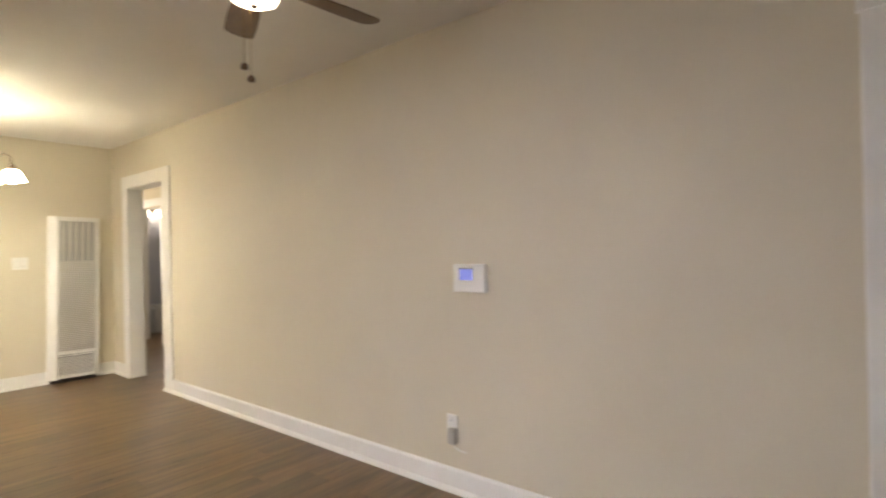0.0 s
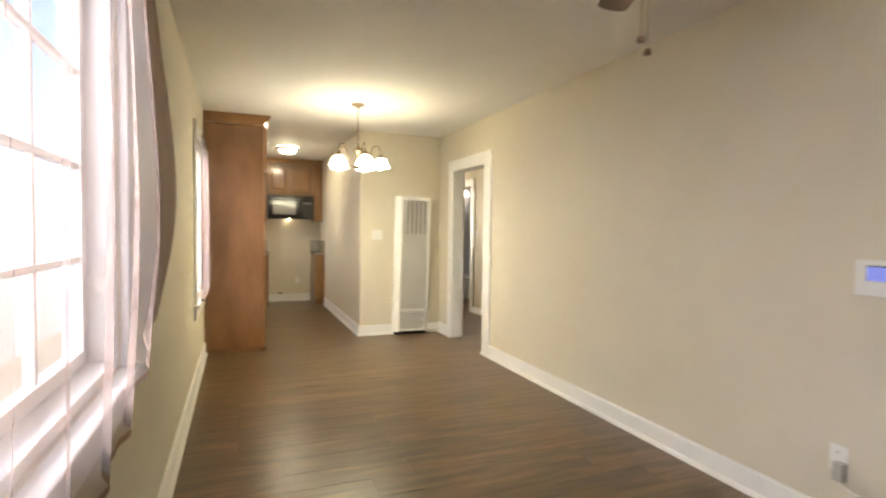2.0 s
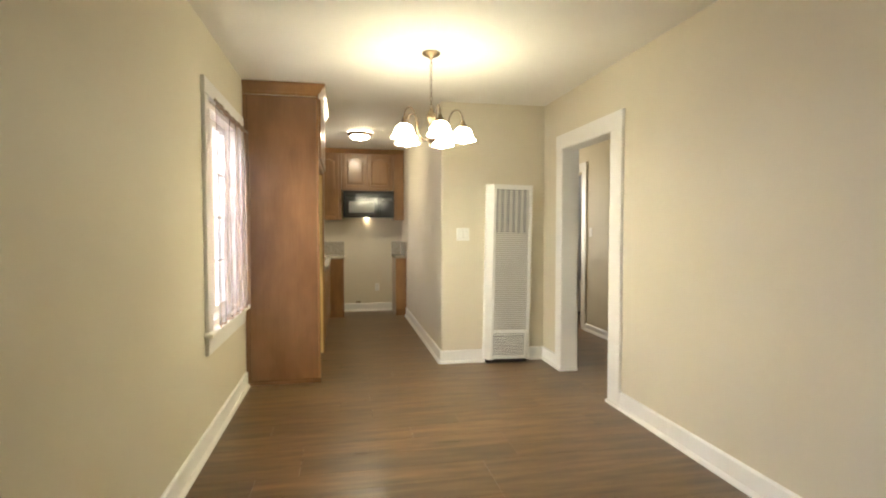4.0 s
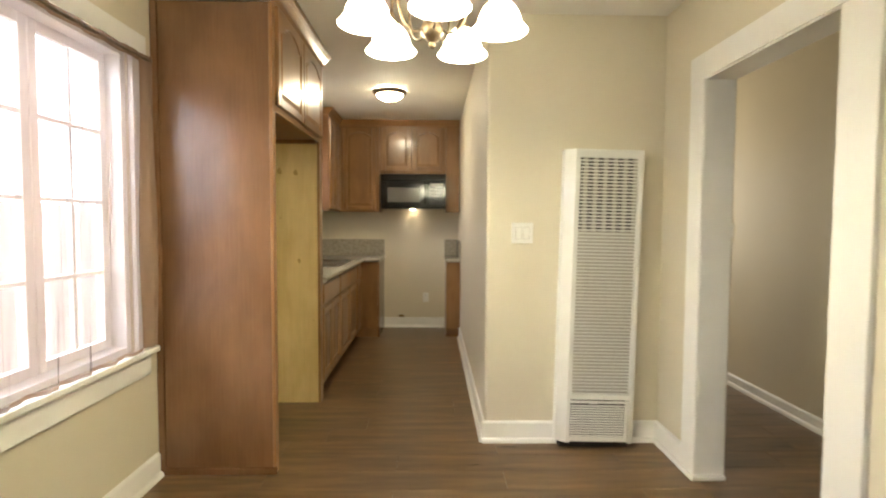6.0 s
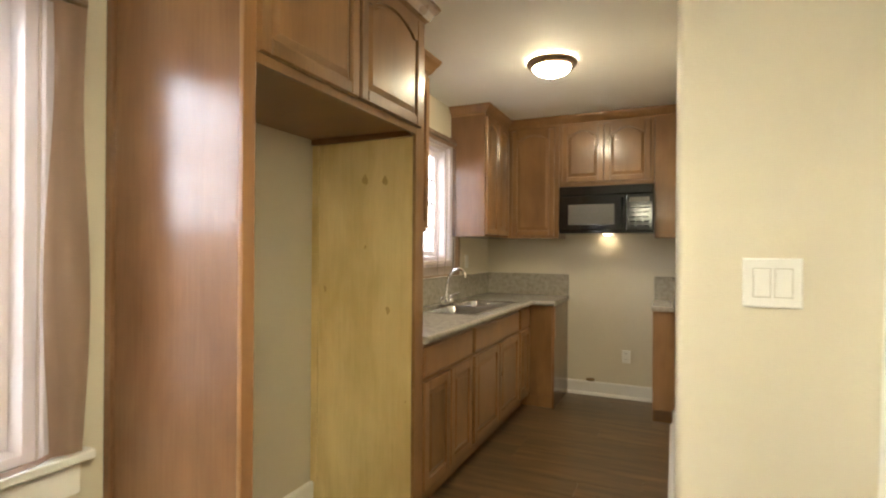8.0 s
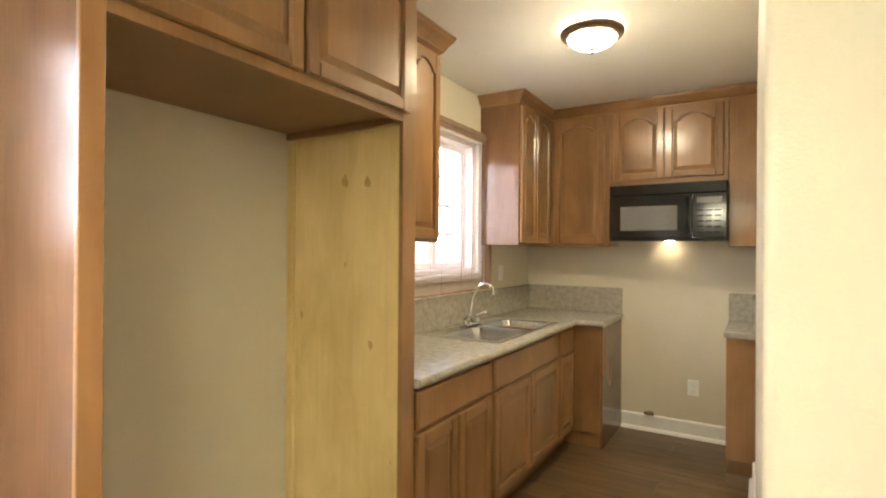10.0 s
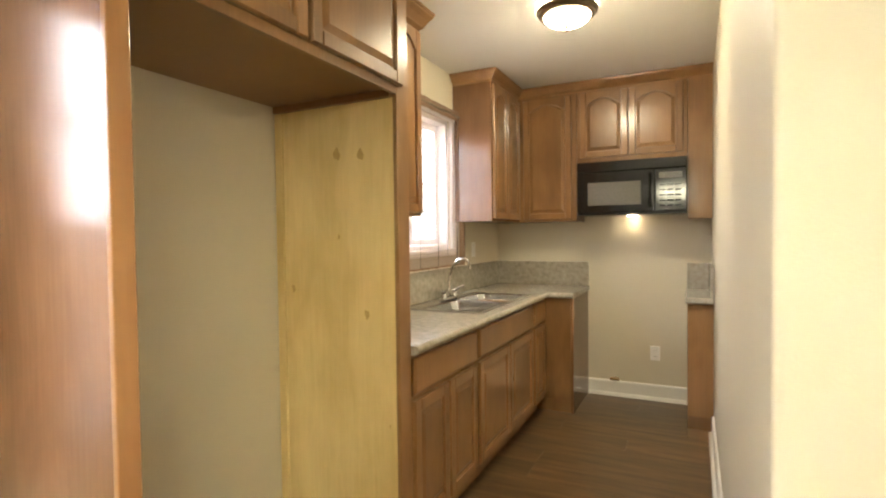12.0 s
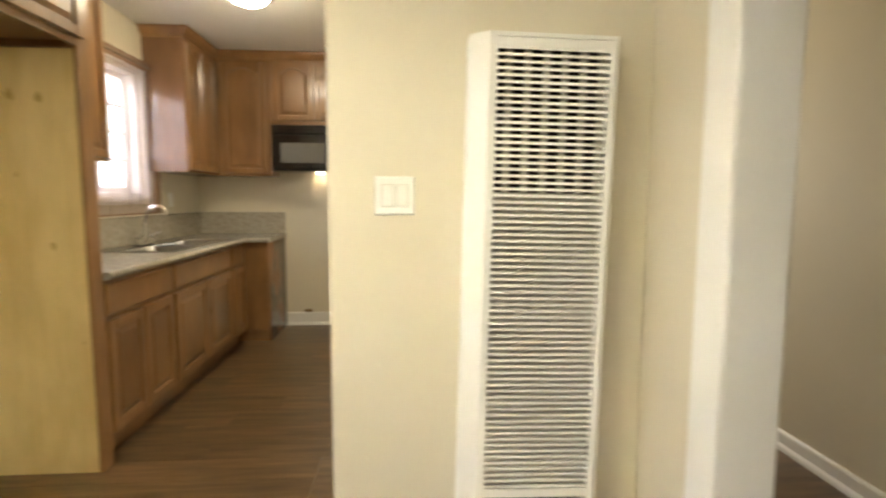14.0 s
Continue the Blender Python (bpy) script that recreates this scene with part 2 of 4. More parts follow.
def lathe(bm, rings, cx, cy, seg=32, m=None):
    """A turned shape about the vertical through (cx, cy): rings of (radius, z)."""
    rows = []
    for r, z in rings:
        if r < 1e-5:
            rows.append([bm.verts.new((cx, cy, z))])
        else:
            rows.append([bm.verts.new((cx + r * math.cos(2 * math.pi * k / seg), cy + r * math.sin(2 * math.pi * k / seg), z)) for k in range(seg)])
    for a, b in zip(rows, rows[1:]):
        for k in range(seg):
            j = (k + 1) % seg
            f = [a[k % len(a)], a[j % len(a)], b[j % len(b)], b[k % len(b)]]
            f = [v for i, v in enumerate(f) if v not in f[:i]]
            if len(f) > 2:
                bm.faces.new(f)
    return bm


def tube(bm, pts, r, seg=10, caps=True):
    """A round bar along points."""
    pts = [Vector(p) for p in pts]
    rows = []
    for i, p in enumerate(pts):
        way = (pts[min(i + 1, len(pts) - 1)] - pts[max(i - 1, 0)]).normalized()
        side = way.cross(Vector((0, 0, 1)))
        if side.length < 0.05:
            side = way.cross(Vector((0, 1, 0)))
        side.normalize()
        up = side.cross(way)
        rows.append([bm.verts.new(p + r * (math.cos(2 * math.pi * k / seg) * side + math.sin(2 * math.pi * k / seg) * up)) for k in range(seg)])
    for a, b in zip(rows, rows[1:]):
        for k in range(seg):
            bm.faces.new((a[k], a[(k + 1) % seg], b[(k + 1) % seg], b[k]))
    if caps:
        bm.faces.new(rows[0][::-1])
        bm.faces.new(rows[-1])
    return bm


def eased(pts, n=4):
    """More points along a smooth curve through the given ones."""
    p = [Vector(q) for q in pts]
    out = []
    for i in range(len(p) - 1):
        a, b, c, d = p[max(i - 1, 0)], p[i], p[i + 1], p[min(i + 2, len(p) - 1)]
        for k in range(n):
            t = k / n
            out.append(0.5 * ((2 * b) + (c - a) * t + (2 * a - 5 * b + 4 * c - d) * t * t + (3 * b - a - 3 * c + d) * t ** 3))
    return out + [p[-1]]


def mesh_of(name, bm, mat, smooth=False):
    bmesh.ops.recalc_face_normals(bm, faces=bm.faces)
    me = bpy.data.meshes.new(name)
    bm.to_mesh(me)
    bm.free()
    me.materials.append(mat)
    if smooth:
        for poly in me.polygons:
            poly.use_smooth = True
        me.set_sharp_from_angle(angle=radians(40))
    return me


def thing(name, x, y, z, label, category, group="", kind=""):
    ob = new(name)
    ob.empty_display_size = 0.1
    ob.location = (x, y, z)
    ORIGIN[ob] = Vector((x, y, z))
    return tagged(ob, label, category, group, kind)


def part(name, bm, mat, parent, label="", smooth=False):
    """One mesh under a thing or under one of its parts; the shape is given in the place's own metres."""
    o = ORIGIN[parent]
    bmesh.ops.translate(bm, verts=bm.verts, vec=-o)
    ob = new(name, mesh_of(name, bm, mat, smooth))
    ob.parent = parent
    ORIGIN[ob] = o
    return tagged(ob, label)


def solid(name, bm, mat, label, category, kind="", group="", smooth=False):
    """A thing of one mesh, its origin at the middle of its foot."""
    xs, ys, zs = zip(*[v.co for v in bm.verts])
    o = Vector(((min(xs) + max(xs)) / 2, (min(ys) + max(ys)) / 2, min(zs)))
    bmesh.ops.translate(bm, verts=bm.verts, vec=-o)
    ob = new(name, mesh_of(name, bm, mat, smooth))
    ob.location = o
    ORIGIN[ob] = o
    return tagged(ob, label, category, group, kind)


def bar(x0, x1, y0, y1, z0, z1, bevel=0.003):
    return box(bmesh.new(), x0, x1, y0, y1, z0, z1, bevel)


def east(w):
    """Places (u, v, d) on a face that looks to +x at x = w."""
    return lambda u, v, d: (w + d, u, v)


def south(w):
    """Places (u, v, d) on a face that looks to -y at y = w."""
    return lambda u, v, d: (u, w - d, v)


# ---- the room's shell ----
CEIL_Z = 2.51
Y0, YB = -1.0, 10.18


def wall_along_y(name, x0, x1, y0, y1, holes, mat, label):
    """A wall with openings (ya, yb, za, zb)."""
    bm = bmesh.new()
    y = y0
    for ya, yb, za, zb in sorted(holes):
        box(bm, x0, x1, y, ya, 0, CEIL_Z)
        if za > 0:
            box(bm, x0, x1, ya, yb, 0, za)
        box(bm, x0, x1, ya, yb, zb, CEIL_Z)
        y = yb
    box(bm, x0, x1, y, y1, 0, CEIL_Z)
    return solid(name, bm, mat, label, "wall", "structure")


W1 = (0.75, 2.40, 0.885, 2.10)
W2 = (5.25, 6.19, 0.69, 2.09)
W3 = (8.28, 9.17, 1.24, 2.16)
wall_along_y("wall_west", -0.15, 0.0, Y0, YB, [W1, W2, W3], PAINT, "beige painted plaster wall with three windows")
wall_along_y("wall_east", 2.76, 2.89, Y0, 9.3, [(-0.78, 0.10, 0, 2.04), (5.46, 6.31, 0, 2.03)], PAINT, "beige painted wall with a cased opening to the hall")
solid("wall_north", bar(-0.15, 1.84, YB, YB + 0.12, 0, CEIL_Z, 0), PAINT, "beige painted kitchen end wall", "wall", "structure")
solid("wall_south", bar(-0.15, 2.89, Y0 - 0.12, Y0, 0, CEIL_Z, 0), PAINT, "beige painted wall at the living room's end", "wall", "structure")
bm = bmesh.new()
r = 0.018
outline = [(1.72 + r * (1 - math.cos(a)), 6.78 + r * (1 - math.sin(a))) for a in [math.pi / 2 * k / 6 for k in range(7)]]
outline = outline + [(2.76, 6.78), (2.76, 6.90), (1.84, 6.90), (1.84, YB), (1.72, YB)]
prism(bm, outline, 0, CEIL_Z, lambda u, v, d: (u, v, d))
solid("wall_corner", bm, PAINT, "beige painted wall corner between dining room and kitchen", "wall", "structure")
wall_along_y("wall_hall", 3.85, 3.97, 3.4, 9.3, [(8.15, 8.93, 0, 2.03)], PAINT, "beige painted hall wall with a bathroom doorway")
# Unseen end wall; its opening is made up to hold the lamp.
bm = bmesh.new()
box(bm, 2.89, 3.02, 9.3, 9.42, 0, CEIL_Z)
box(bm, 3.72, 3.85, 9.3, 9.42, 0, CEIL_Z)
box(bm, 3.02, 3.72, 9.3, 9.42, 0, 0.9)
box(bm, 3.02, 3.72, 9.3, 9.42, 2.1, CEIL_Z)
solid("wall_hall_north", bm, PAINT, "unseen beige hall end wall, opening added for the fill lamp", "wall", "structure")
# Added warm fill lamp that brightens the hall; no source is known there.
data = bpy.data.lights.new("hall_fill", "AREA")
data.shape, data.size, data.size_y, data.energy, data.color = "RECTANGLE", 0.66, 1.16, 4.6, (1.0, 0.87, 0.66)
new("hall_fill", data).matrix_world = look((3.37, 9.36, 1.5), (3.37, 7.0, 1.4))
solid("wall_hall_south", bar(2.89, 3.97, 3.28, 3.4, 0, CEIL_Z, 0), PAINT, "beige painted wall at the hall's other end", "wall", "structure")
bm = bmesh.new()
box(bm, 3.97, 5.8, 7.2, 7.3, 0, CEIL_Z)
box(bm, 3.97, 5.8, 10.2, 10.3, 0, CEIL_Z)
box(bm, 5.8, 5.9, 7.2, 10.3, 0, CEIL_Z)
box(bm, 3.87, 3.97, 9.42, 10.3, 0, CEIL_Z)
solid("wall_bathroom", bm, BLUE_PAINT, "pale grey painted bathroom walls", "wall", "structure")
solid("ceiling", bar(-0.15, 5.9, Y0 - 0.12, 10.3, CEIL_Z, CEIL_Z + 0.1, 0), CEIL, "off-white painted plaster ceiling", "ceiling", "structure")
floor = solid("floor", bar(-0.15, 5.9, Y0 - 0.12, 10.3, -0.12, -0.006, 0), GAP, "dark brown wood laminate plank floor", "floor", "structure")

BB_H, BB_T = 0.125, 0.016


def baseboard(x0, y0, x1, y1, nx, ny, high=BB_H):
    """A board with a quarter-round shoe along a wall; (nx, ny) points into the room."""
    name = "baseboard"
    root = thing(name, (x0 + x1) / 2, (y0 + y1) / 2, 0, "white painted wooden baseboard with shoe moulding", "baseboard", "baseboards", "structure")
    def run(prof):
        bm = bmesh.new()
        rows = []
        for ex, ey in ((x0, y0), (x1, y1)):
            rows.append([bm.verts.new((ex + nx * d, ey + ny * d, z)) for d, z in prof])
        k = len(prof)
        for i in range(k):
            bm.faces.new((rows[0][i], rows[0][(i + 1) % k], rows[1][(i + 1) % k], rows[1][i]))
        bm.faces.new(rows[0])
        bm.faces.new(rows[1][::-1])
        return bm
    part("board", run([(0, 0.0), (BB_T, 0.0), (BB_T, high - 0.012), (BB_T - 0.004, high - 0.004), (BB_T - 0.009, high), (0, high)]), TRIM, root)
    arc = [(BB_T + 0.018 * math.cos(a), 0.026 * math.sin(a)) for a in [math.pi / 2 * k / 5 for k in range(6)]]
    part("shoe_moulding", run([(BB_T, 0.0)] + arc), TRIM, root)


baseboard(0, Y0, 0, 6.37, 1, 0)
baseboard(0, 6.415, 0, 7.448, 1, 0)
baseboard(2.76, 0.235, 2.76, 5.30, -1, 0)
baseboard(2.76, 6.44, 2.76, 6.78, -1, 0)
baseboard(1.702, 6.78, 2.16, 6.78, 0, -1)
baseboard(2.60, 6.78, 2.745, 6.78, 0, -1)
baseboard(1.72, 6.765, 1.72, 9.56, -1, 0)
baseboard(0.805, YB, 1.555, YB, 0, -1)
baseboard(3.85, 3.4, 3.85, 8.03, -1, 0, 0.088)
baseboard(3.85, 9.05, 3.85, 9.3, -1, 0, 0.088)
baseboard(0, Y0, 2.76, Y0, 0, 1)

# cased opening from the dining room to the hall
opening = thing("door_1", 2.82, 5.88, 0, "white painted cased opening without a door", "doorway", kind="structure")
part("casing", bar(2.738, 2.76, 5.30, 5.46, 0, 2.0245, 0.002), TRIM, opening)
part("casing", bar(2.738, 2.76, 6.31, 6.44, 0, 2.0245, 0.002), TRIM, opening)
part("head_casing", bar(2.738, 2.76, 5.295, 6.445, 2.025, 2.15, 0.002), TRIM, opening)
part("jamb", bar(2.745, 2.895, 5.448, 5.462, 0, 2.03, 0.002), TRIM, opening)
part("jamb", bar(2.745, 2.895, 6.308, 6.322, 0, 2.03, 0.002), TRIM, opening)
part("head_jamb", bar(2.745, 2.895, 5.463, 6.307, 2.016, 2.032, 0.002), TRIM, opening)
part("shoe_moulding", bar(2.722, 2.90, 6.285, 6.306, 0, 0.026, 0.006), TRIM, opening)
part("shoe_moulding", bar(2.720, 2.738, 6.306, 6.44, 0, 0.026, 0.006), TRIM, opening)
part("shoe_moulding", bar(2.720, 2.738, 5.30, 5.464, 0, 0.026, 0.006), TRIM, opening)
part("hall_casing", bar(2.89, 2.91, 5.33, 5.448, 0, 2.03, 0.003), TRIM, opening)
part("hall_casing", bar(2.89, 2.91, 6.322, 6.44, 0, 2.03, 0.003), TRIM, opening)

# entry door beside the living room
entry = thing("door_2", 2.8, -0.34, 0, "white painted entry door, closed in its casing", "door", kind="structure")
part("casing", bar(2.735, 2.76, 0.10, 0.235, 0, 2.04, 0.004), TRIM, entry)
part("casing", bar(2.735, 2.76, -0.91, -0.78, 0, 2.04, 0.004), TRIM, entry)
part("head_casing", bar(2.732, 2.76, -0.92, 0.245, 2.04, 2.17, 0.004), TRIM, entry)
leaf = part("door_leaf", bar(2.775, 2.82, -0.775, 0.095, 0.01, 2.035, 0.003), TRIM, entry)
for za in (0.22, 0.98, 1.83):
    part("hinge", bar(2.762, 2.776, 0.070, 0.098, za, za + 0.09, 0.002), STEEL, leaf)
bm = bmesh.new()
tube(bm, [(2.775, -0.70, 0.95), (2.735, -0.70, 0.95)], 0.012)
tube(bm, [(2.74, -0.70, 0.95), (2.71, -0.70, 0.95)], 0.028, 16)
part("door_knob", bm, BRASS, leaf, smooth=True)

# bathroom doorway in the hall
bath_door = thing("door_3", 3.9, 8.41, 0, "white painted doorway into the bathroom", "doorway", kind="structure")
part("casing", bar(3.832, 3.85, 8.035, 8.15, 0, 2.04, 0.003), TRIM, bath_door)
part("casing", bar(3.832, 3.85, 8.93, 9.045, 0, 2.04, 0.003), TRIM, bath_door)
part("head_casing", bar(3.830, 3.85, 8.03, 9.05, 2.04, 2.15, 0.003), TRIM, bath_door)
part("jamb", bar(3.845, 3.975, 8.138, 8.152, 0, 2.03, 0.002), TRIM, bath_door)
part("jamb", bar(3.845, 3.975, 8.928, 8.942, 0, 2.03, 0.002), TRIM, bath_door)


# ---- windows ----
def window(name, hole, sash_split, rows, label, sill_out, apron, left_casing, right_casing, head):
    """A wooden window in the west wall: frame, two sashes with glazing bars, panes, casing, sill and apron."""
    ya, yb, za, zb = hole
    root = thing(name, -0.08, (ya + yb) / 2, za, label, "window", kind="structure")
    f = 0.035
    part("window_frame", bar(-0.145, -0.012, ya, ya + f, za, zb, 0.003), TRIM, root)
    part("window_frame", bar(-0.145, -0.012, yb - f, yb, za, zb, 0.003), TRIM, root)
    part("window_frame", bar(-0.145, -0.012, ya + f, yb - f, zb - f, zb, 0.003), TRIM, root)
    part("window_frame", bar(-0.145, -0.012, ya + f, yb - f, za, za + 0.03, 0.003), TRIM, root)
    n = len(sash_split) - 1
    for i in range(n):
        y0, y1 = sash_split[i] + 0.002, sash_split[i + 1] - 0.002
        z0, z1 = za + 0.032, zb - f - 0.002
        x0, x1 = (-0.115, -0.08)
        s = 0.042
        bm = bmesh.new()
        box(bm, x0, x1, y0, y0 + s, z0, z1, 0.003)
        box(bm, x0, x1, y1 - s, y1, z0, z1, 0.003)
        box(bm, x0, x1, y0 + s, y1 - s, z0, z0 + s, 0.003)
        box(bm, x0, x1, y0 + s, y1 - s, z1 - s, z1, 0.003)
        sash = part("sash", bm, TRIM, root)
        for k in range(1, rows):
            zc = z0 + s + (z1 - z0 - 2 * s) * k / rows
            part("glazing_bar", bar(x0 + 0.006, x1 - 0.004, y0 + s, y1 - s, zc - 0.009, zc + 0.009, 0.002), TRIM, sash)
        ym = (y0 + y1) / 2
        part("glazing_bar", bar(x0 + 0.004, x1 - 0.006, ym - 0.009, ym + 0.009, z0 + s, z1 - s, 0.002), TRIM, sash)
        pane = part("pane", bar(-0.099, -0.096, y0 + s - 0.004, y1 - s + 0.004, z0 + s - 0.004, z1 - s + 0.004, 0), GLASS, sash)
        pane.visible_shadow = False
    part("casing", bar(0, 0.022, ya - left_casing, ya - 0.001, za, zb, 0.004), TRIM, root)
    part("casing", bar(0, 0.022, yb + 0.001, yb + right_casing, za, zb, 0.004), TRIM, root)
    part("head_casing", bar(0, 0.025, ya - left_casing - 0.01, yb + right_casing + 0.005, zb, zb + head, 0.004), TRIM, root)
    part("window_sill", bar(-0.012, sill_out, ya - left_casing - 0.02, yb + right_casing + 0.03, za - 0.03, za - 0.001, 0.006), TRIM, root)
    part("apron", bar(0, 0.02, ya - left_casing, yb + right_casing, za - 0.03 - apron, za - 0.031, 0.004), TRIM, root)
    return root


window("window_1", W1, (0.785, 1.575, 2.365), 4, "white wooden living room window with glazing bars", 0.05, 0.10, 0.11, 0.02, 0.10)
window("window_2", W2, (5.285, 5.71, 6.155), 4, "white wooden dining room window with glazing bars", 0.05, 0.105, 0.11, 0.11, 0.095)
window("window_3", W3, (8.315, 8.725, 9.135), 4, "white wooden kitchen window with glazing bars", 0.025, 0.02, 0.05, 0.05, 0.05)


def drape(name, y0, y1, top, hem, x, folds, depth, seed, mat, label, sag=0.0, seg=90, header=0.04, bulge=0.0, billow=0.0, edge=0.09):
    """A sheer curtain on a slim rod: cloth with soft folds, a doubled rod pocket and hem; hem(s) is its lower edge."""
    rnd = random.Random(seed)
    ph = [rnd.uniform(0, 6.28) for _ in range(4)]
    root = thing(name, x, (y0 + y1) / 2, hem(0.5), label, "curtain", "curtains")

    def at(s, v):
        y = y0 + (y1 - y0) * s
        zt = top - sag * 4 * s * (1 - s)
        zb = hem(s)
        z = zt + (zb - zt) * v
        w = depth * (0.35 + 0.65 * min(1, v * 2.2))
        d = w * (math.sin(folds * 6.28 * s + ph[0] + 0.5 * math.sin(3 * v + ph[1])) + 0.45 * math.sin(folds * 2.3 * 6.28 * s + ph[2]) + 0.3 * math.sin(folds * 0.4 * 6.28 * s + 4 * v + ph[3]))
        y += bulge * s * math.sin(math.pi * min(1.0, v * 0.9)) + 0.012 * math.sin(7 * v + folds * s * 5 + ph[3])
        blown = billow * s ** 7 * math.sin(math.pi * min(1.0, v) ** 1.7)
        return (x + 0.02 + d + blown, y + 0.5 * blown, z)

    def sheet(v0, v1, n, s0=0.0, s1=1.0):
        bm = bmesh.new()
        cols = max(4, int(seg * (s1 - s0)))
        g = [[bm.verts.new(at(s0 + (s1 - s0) * i / cols, v0 + (v1 - v0) * j / n)) for i in range(cols + 1)] for j in range(n + 1)]
        for j in range(n):
            for i in range(cols):
                bm.faces.new((g[j][i], g[j][i + 1], g[j + 1][i + 1], g[j + 1][i]))
        return bm
    hv = header / (top - hem(0.5))
    part("cloth", sheet(hv, 1 - 0.012, 28, 0.012, 1 - edge), mat, root, smooth=True)
    # Denser brown strip paints in the lack of window light behind the cloth.
    part("side_hem", sheet(hv, 1 - 0.012, 28, 1 - edge, 1.0), SHEER_HEM, root, "brown end strip coloured as cloth with no light behind", smooth=True)
    part("side_hem", sheet(hv, 1 - 0.012, 28, 0.0, 0.012), SHEER_HEM, root, smooth=True)
    part("rod_pocket", sheet(0.0, hv, 2), SHEER_HEM, root, "doubled brown cloth round the rod", smooth=True)
    part("hem", sheet(1 - 0.012, 1.0, 1), SHEER_HEM, root, smooth=True)
    bm = bmesh.new()
    tube(bm, [(x + 0.02, y0 + (y1 - y0) * k / 12, top - header / 2 - sag * 4 * (k / 12) * (1 - k / 12)) for k in range(13)], 0.007)
    part("rod", bm, BRONZE, root, smooth=True)
    return root


def hem_1(s):
    return 0.70 + 0.145 * s if s < 0.69 else 0.80 + 0.26 * ((s - 0.69) / 0.31) ** 1.7


drape("curtain", 0.45, 2.46, 2.22, hem_1, 0.060, 8, 0.013, 3, SHEER, "sheer taupe curtain hanging over the living room window", header=0.05, seg=140, bulge=0.08, billow=0.05, edge=0.055)
drape("curtain", 5.22, 6.285, 2.085, lambda s: 0.70, 0.037, 6, 0.013, 8, SHEER, "sheer taupe curtain hanging over the dining room window", sag=0.012)
drape("curtain", 8.22, 9.33, 2.23, lambda s: 1.115, 0.032, 8, 0.009, 5, SHEER, "sheer brown cafe curtain over the kitchen window", header=0.07)


# ---- cabinets ----
def arch_points(u0, u1, z0, z1, rise, n=14):
    """An outline with a cathedral-arched top."""
    pts = [(u0, z0), (u1, z0), (u1, z1 - rise)]
    if rise <= 0:
        return [(u0, z0), (u1, z0), (u1, z1), (u0, z1)]
    w = u1 - u0
    sh = 0.07 * w
    pts.append((u1 - sh, z1 - rise))
    for k in range(1, n):
        s = k / n
        pts.append((u1 - sh - (w - 2 * sh) * s, z1 - rise + rise * math.sin(math.pi * s) ** 0.75))
    pts += [(u0 + sh, z1 - rise), (u0, z1 - rise)]
    return pts


def cabinet_door(parent, u0, u1, z0, z1, place, rise=0.05, rail=0.047):
    """A framed door with a raised, often arched panel, 20 mm proud of the face frame."""
    th = 0.02
    a, b = u0 + rail, u1 - rail
    door = part("door", prism(bmesh.new(), [(a - 0.004, z0 + rail - 0.004), (b + 0.004, z0 + rail - 0.004), (b + 0.004, z1 - rail + 0.004), (a - 0.004, z1 - rail + 0.004)], 0.002, 0.007, place), WOOD, parent)

    def slab(name, p, q, c, d):
        bm = bmesh.new()
        prism(bm, [(p, c), (q, c), (q, d), (p, d)], 0.001, th * 0.6, place)
        prism(bm, [(p, c), (q, c), (q, d), (p, d)], th * 0.6, th, place, grow=-0.004)
        part(name, bm, WOOD, door)
    slab("stile", u0, a, z0, z1)
    slab("stile", b, u1, z0, z1)
    slab("rail", a, b, z0, z0 + rail)
    if rise > 0:
        part("arched_rail", prism(bmesh.new(), [(a, z1), (b, z1)] + arch_points(a, b, z0 + rail, z1 - rail, rise)[2:], 0.001, th * 0.96, place), WOOD, door)
    else:
        slab("rail", a, b, z1 - rail, z1)
    part("raised_panel", prism(bmesh.new(), arch_points(a + 0.009, b - 0.009, z0 + rail + 0.009, z1 - rail - 0.009, rise), 0.007, 0.018, place, grow=-0.022), WOOD, door)
    return door


def drawer_front(parent, u0, u1, z0, z1, place):
    bm = bmesh.new()
    pts = [(u0, z0), (u1, z0), (u1, z1), (u0, z1)]
    prism(bm, pts, 0.001, 0.013, place)
    prism(bm, pts, 0.013, 0.02, place, grow=-0.008)
    return part("drawer_front", bm, WOOD, parent)


def crown(parent, path, z0, z1, out, sides):
    """A stepped crown moulding along corner points; sides are the outward directions at those points."""
    bm = bmesh.new()
    h = z1 - z0
    prof = [(0.0, 0.0), (0.008, 0.0), (0.010, 0.18), (0.30, 0.30), (0.36, 0.38), (0.62, 0.62), (0.90, 0.80), (0.92, 0.88), (1.0, 0.90), (1.0, 1.0), (0.0, 1.0)]
    rows = [[bm.verts.new((px + sx * out * a, py + sy * out * a, z0 + h * b)) for a, b in prof] for (px, py), (sx, sy) in zip(path, sides)]
    k = len(prof)
    for p, q in zip(rows, rows[1:]):
        for i in range(k):
            bm.faces.new((p[i], p[(i + 1) % k], q[(i + 1) % k], q[i]))
    bm.faces.new(rows[0])
    bm.faces.new(rows[-1][::-1])
    return part("crown_moulding", bm, WOOD, parent)


FX = 0.60
CT = CEIL_Z - 0.004
